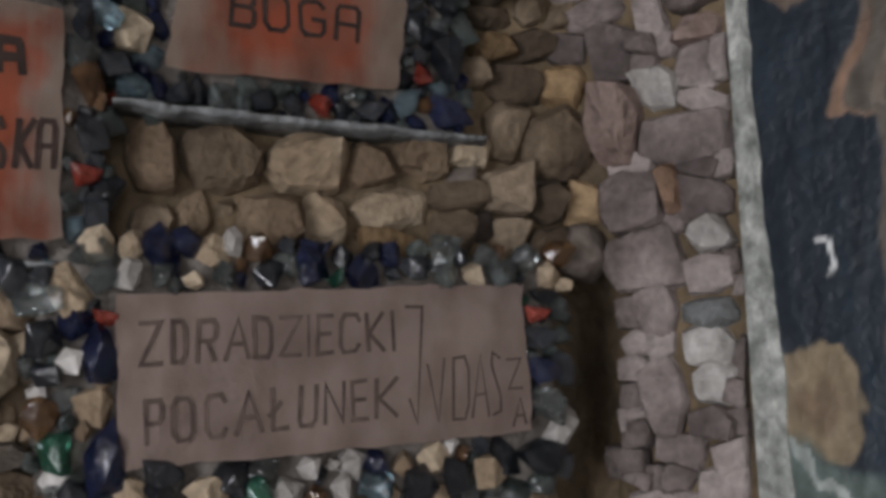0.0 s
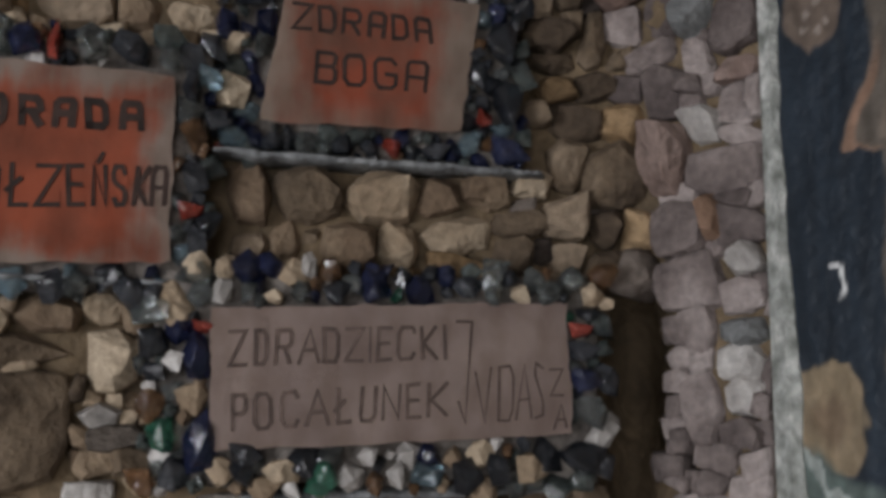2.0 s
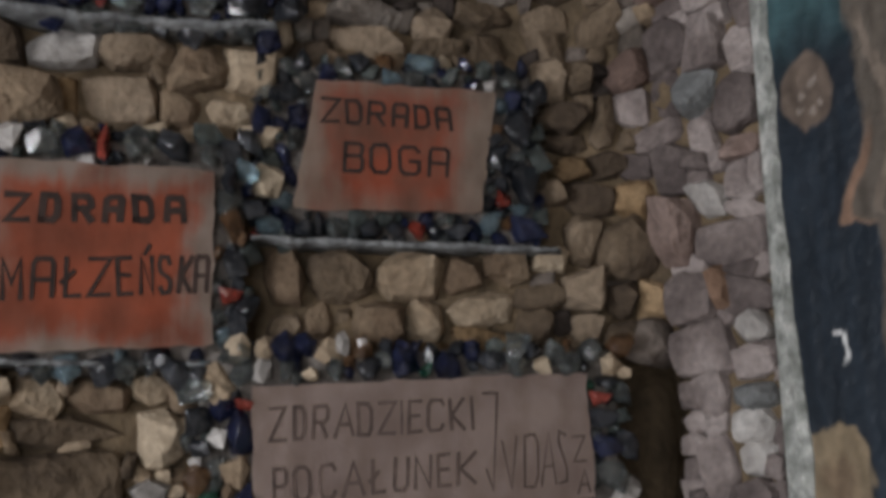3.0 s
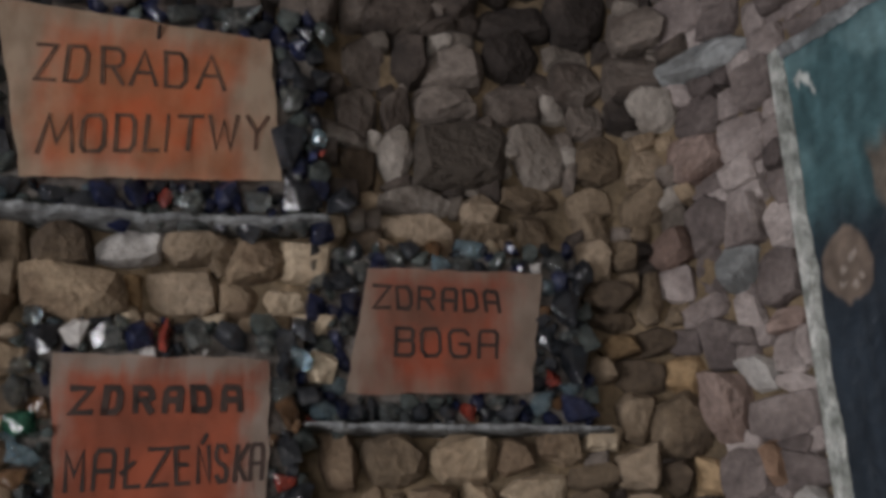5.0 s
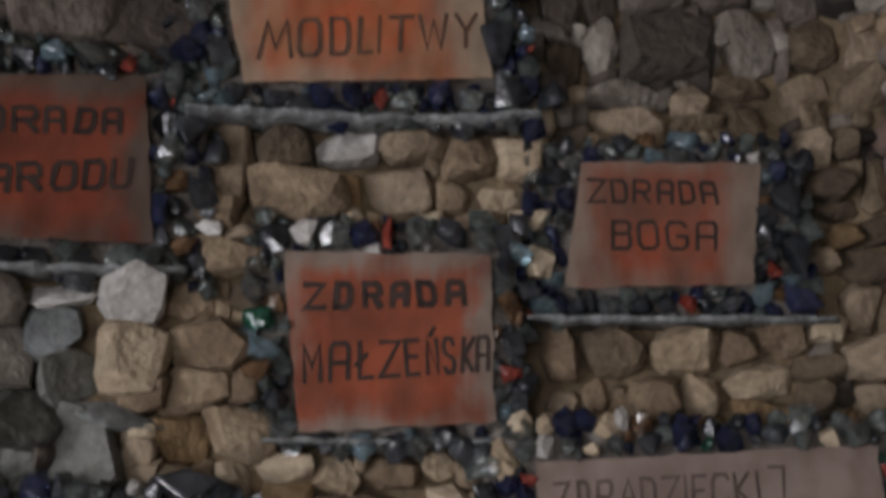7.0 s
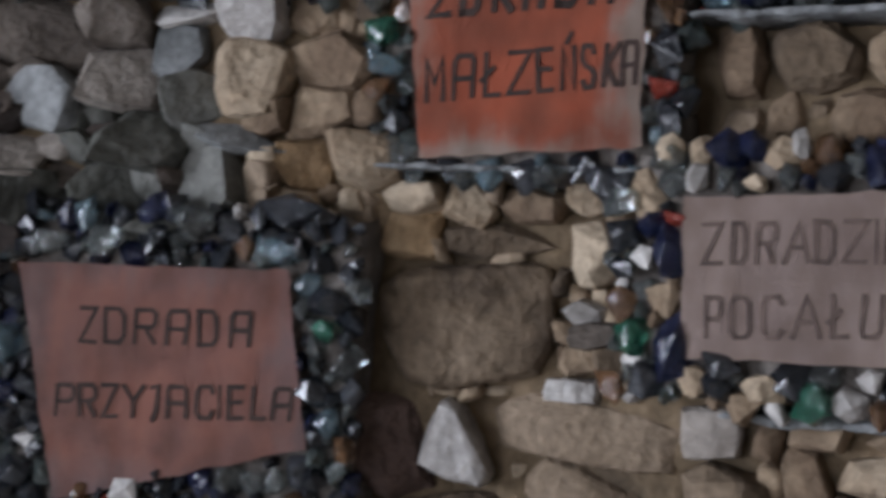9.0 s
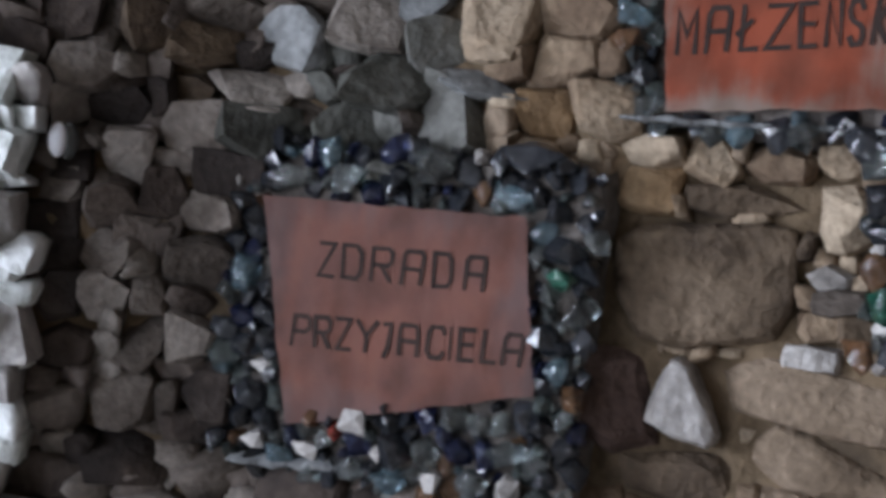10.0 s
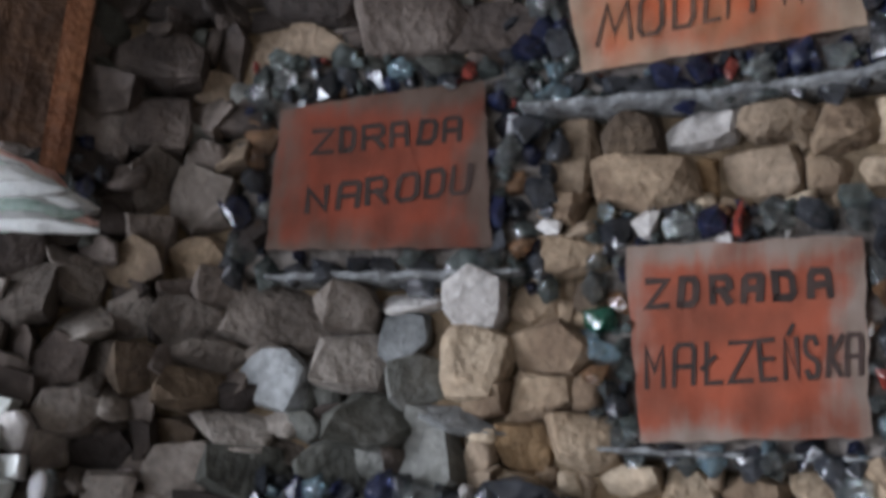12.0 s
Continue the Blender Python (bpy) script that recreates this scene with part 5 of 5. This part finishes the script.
def stone_mesh(seed_of, rng):
    """The outline of a stone, kept clear of its neighbours, and the faceted body over it."""
    a, z, w, h, kind, grow = seed_of
    r = reach(a)
    listed = grow < 1.2
    W, H = w * grow / 2 + 0.008, h * grow / 2 + 0.008
    poly = []
    n = rng.choice((5, 6, 7, 8) if listed else (5, 6, 6, 7, 8))
    slabs = a > 0.72 and kind != "tan"
    worn = kind in ("tan", "ochre", "brown") and a < 0.62
    power = 2.6 if worn else 3.0 if slabs else 5.0
    turn = rng.choice((0.5, 0.0, 0.25)) + rng.uniform(-0.15, 0.15) * (3 if slabs else 1)
    for i in range(n):
        t = 2 * math.pi * (i + turn + rng.uniform(-0.22, 0.22)) / n
        c, s = math.cos(t), math.sin(t)
        k = (abs(c) ** power + abs(s) ** power) ** (-1 / power) * rng.uniform(0.86 if worn else 0.96, 1.22)
        poly.append((W * max(-1.12, min(1.12, c * k)), H * max(-1.12, min(1.12, s * k))))
    if -0.09 < a < 0.1 and z < 2.6:
        poly = clipped(poly, (a + 0.086) * r, 0, 1, 0)       # the painting's border
        if a < 0.0 and z < 1.55:
            poly = clipped(poly, (a - 0.008) * r, 0, -1, 0)  # the strip of bare mortar
        if len(poly) < 3:
            return None
    for other in SEEDS:
        if other is seed_of or abs(other[1] - z) > 0.4 or abs(other[0] - a) * r > 0.5 or (listed and other[5] > 1.2):
            continue
        dx, dz = -(other[0] - a) * r, other[1] - z
        far = math.hypot(dx, dz)
        if far < 1e-4:
            continue
        # between two boxes: cut along the side on which they lie clearest apart
        gx, gz = abs(dx) - (w + other[2]) / 2, abs(dz) - (h + other[3]) / 2
        if gx > gz:
            nx, nz = math.copysign(1, dx), rng.uniform(-0.42, 0.42)
            cut = w / 2 + gx / 2
        else:
            nx, nz = rng.uniform(-0.42, 0.42), math.copysign(1, dz)
            cut = h / 2 + gz / 2
        cut = max(cut, 0.2 * min(w, h)) + rng.uniform(-0.002, 0.008 if worn else 0.035 if slabs else 0.016)
        k = math.hypot(nx, nz)
        nx, nz = nx / k, nz / k
        poly = clipped(poly, nx * cut, nz * cut, nx, nz)
        if len(poly) < 3:
            return None
    cx, cz = sum(p[0] for p in poly) / len(poly), sum(p[1] for p in poly) / len(poly)
    big = min(max(p[0] for p in poly) - min(p[0] for p in poly), max(p[1] for p in poly) - min(p[1] for p in poly))
    if big < 0.014:
        return None
    out, k0, k1, tip = FORMS.get(kind, (0.06, 0.5, 0.95, 0.9))
    if slabs:
        out, k0, k1, tip = 0.062, 0.62, 0.98, 1.5
    deep = min(out, 0.012 + 0.55 * big) * rng.uniform(0.75, 1.3)
    tx, tz = rng.uniform(-tip, tip), rng.uniform(-tip, tip)
    pts = []
    for x, zz in poly:
        u, v = (x - cx) / max(W, 0.01), (zz - cz) / max(H, 0.01)
        k = rng.uniform(k0, k1)
        pts.append((x, 0.05, zz))
        pts.append((cx + (x - cx) * 0.98, -deep * (0.5 + 0.35 * (tx * u + tz * v)) * rng.uniform(0.8, 1.1), cz + (zz - cz) * 0.98))
        pts.append((cx + (x - cx) * k, -deep * (1.0 + 0.5 * (tx * u + tz * v)) * rng.uniform(0.92, 1.06), cz + (zz - cz) * k))
    bm = bmesh.new()
    hull(bm, pts)
    return bm


for rows in (BAND, RECESS, PILLAR, PILLAR_LOW, UPPER, UPPER_B, PILLAR_TOP, UNDER_MOD, LEFT_A, LEFT_B, LEFT_C, LOW, LEFT_LOW):
    for a, z, w, h, kind in rows:
        # high stones get the dark kind: shade near the ceiling put into colour
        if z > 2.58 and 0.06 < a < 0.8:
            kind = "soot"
        # darker kinds carry the shade of the upper left end
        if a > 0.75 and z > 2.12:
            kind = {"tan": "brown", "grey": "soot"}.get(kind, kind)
        SEEDS.append((a, z, w, h, kind, 1.19))
SHAPED = []
for (a, z, w, h), kind in zip(SPECIAL, ("brown", "pale", "pale", "brown", "grey")):
    SEEDS.append((a, z, w, h, kind, 1.1))
    SHAPED.append(SEEDS[-1])
KEEP.append((-0.8, -0.088, 0.6, 2.6))
KEEP.append((0.005, 0.07, 0.9, 1.6))
for size in (1.05, 0.78, 0.55, 0.36):
    z = 0.25
    while z < 3.25:
        rowh = 0.085 * size * rngs.uniform(0.85, 1.2)
        a = -0.6
        while a < 1.7:
            w = 0.1 * size * rngs.uniform(0.7, 1.4)
            h = rowh * rngs.uniform(0.8, 1.15)
            a += w * 0.5 / reach(a)
            zz = z + rngs.uniform(-0.025, 0.025) * size
            if free(a, zz, w, h):
                # shade under the overhang, painted by the stone kind
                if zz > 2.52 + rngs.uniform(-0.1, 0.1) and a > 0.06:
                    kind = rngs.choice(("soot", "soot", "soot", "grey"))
                elif a < 0.02:
                    kind = "violet"
                # the daylight on the wall's left end, painted as white and pale stones
                elif a > 1.212 and zz < 1.56:
                    kind = rngs.choice(("quartz", "quartz", "pale"))
                # the left end's shade is painted in with darker stone kinds
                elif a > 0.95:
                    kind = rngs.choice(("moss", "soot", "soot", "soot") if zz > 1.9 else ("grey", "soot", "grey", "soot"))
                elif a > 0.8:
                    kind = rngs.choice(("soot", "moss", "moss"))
                elif zz > 2.3:
                    kind = rngs.choice(("grey", "soot", "tan", "grey"))
                # darker kinds here paint the recess's shadow into the stones
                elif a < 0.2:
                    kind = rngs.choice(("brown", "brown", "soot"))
                else:
                    kind = rngs.choice(("tan", "tan", "brown"))
                SEEDS.append((a, zz, w, h, kind, 1.8))
            a += w * 0.52 / reach(a)
        z += rowh * 1.03

OUTLINES = {0: [(-0.5, 0.36), (-0.3, 0.46), (0.1, 0.5), (0.48, 0.46), (0.48, 0.0), (0.4, -0.4), (-0.1, -0.5), (-0.36, -0.42), (-0.47, -0.1)],
            1: [(-0.5, 0.4), (0.45, 0.5), (0.5, -0.4), (-0.48, -0.5)],
            2: [(-0.2, 0.52), (0.02, 0.46), (0.5, -0.36), (0.38, -0.5), (-0.5, -0.34)],
            3: [(-0.5, 0.1), (-0.3, 0.44), (0.3, 0.38), (0.5, 0.28), (0.5, -0.4), (0.0, -0.47), (-0.42, -0.42)],
            4: [(-0.5, 0.4), (0.5, 0.5), (0.5, -0.4), (-0.45, -0.5)]}
many = 0
jv, jf, jm = [], [], []
for seed_of in SEEDS:
    a, z, w, h, kind, grow = seed_of
    if seed_of in SHAPED:
        bm = bmesh.new()
        pts = []
        tip = rngs.uniform(-0.3, 0.3)
        for x, y in OUTLINES[SHAPED.index(seed_of)]:
            pts += [(x * w, 0.05, y * h), (x * w, -0.03 * rngs.uniform(0.7, 1.2), y * h), (x * w * 0.9, -0.05 * rngs.uniform(0.8, 1.2) + 0.03 * tip * x, y * h * 0.88)]
        hull(bm, pts)
        roughen(bm, rngs.random() * 50, 3, 0.005)
    else:
        bm = stone_mesh(seed_of, rngs)
        if bm is None:
            continue
        seen = -0.12 < a < 1.3 and 0.9 < z < 3.0
        if seen:
            roughen(bm, rngs.random() * 50, 2 if min(w, h) > 0.06 else 1, 0.002 + 0.02 * min(w, h), 0.05 if a > 0.72 else 0.14)
    m = facing(a, z, lean_of(z) + hollow(a, z) + rngs.uniform(-0.018, 0.012) - (0.1 if kind in ("pale", "quartz") and a > 1.2 else 0), rngs.uniform(-0.1, 0.1))
    own = many < 300 and -0.09 < a < 1.27 and 0.98 < z < 2.8 and max(w, h) > 0.03
    if own:
        ob = part("stone", bm, KINDS[kind], wall)
        ob.matrix_basis = m
        many += 1
    else:
        base = len(jv)
        bm.verts.index_update()
        jv += [tuple(m @ v.co) for v in bm.verts]
        jf += [tuple(base + v.index for v in face.verts) for face in bm.faces]
        jm += [SLOTS.index(kind)] * len(bm.faces)
        bm.free()
me = bpy.data.meshes.new("small_stones")
me.from_pydata(jv, [], jf)
for key in SLOTS:
    me.materials.append(KINDS[key])
me.polygons.foreach_set("material_index", jm)
me.polygons.foreach_set("use_smooth", [True] * len(jm))
rest = new("small_stones", me)
rest.parent = wall
tagged(rest, kind="stuff")
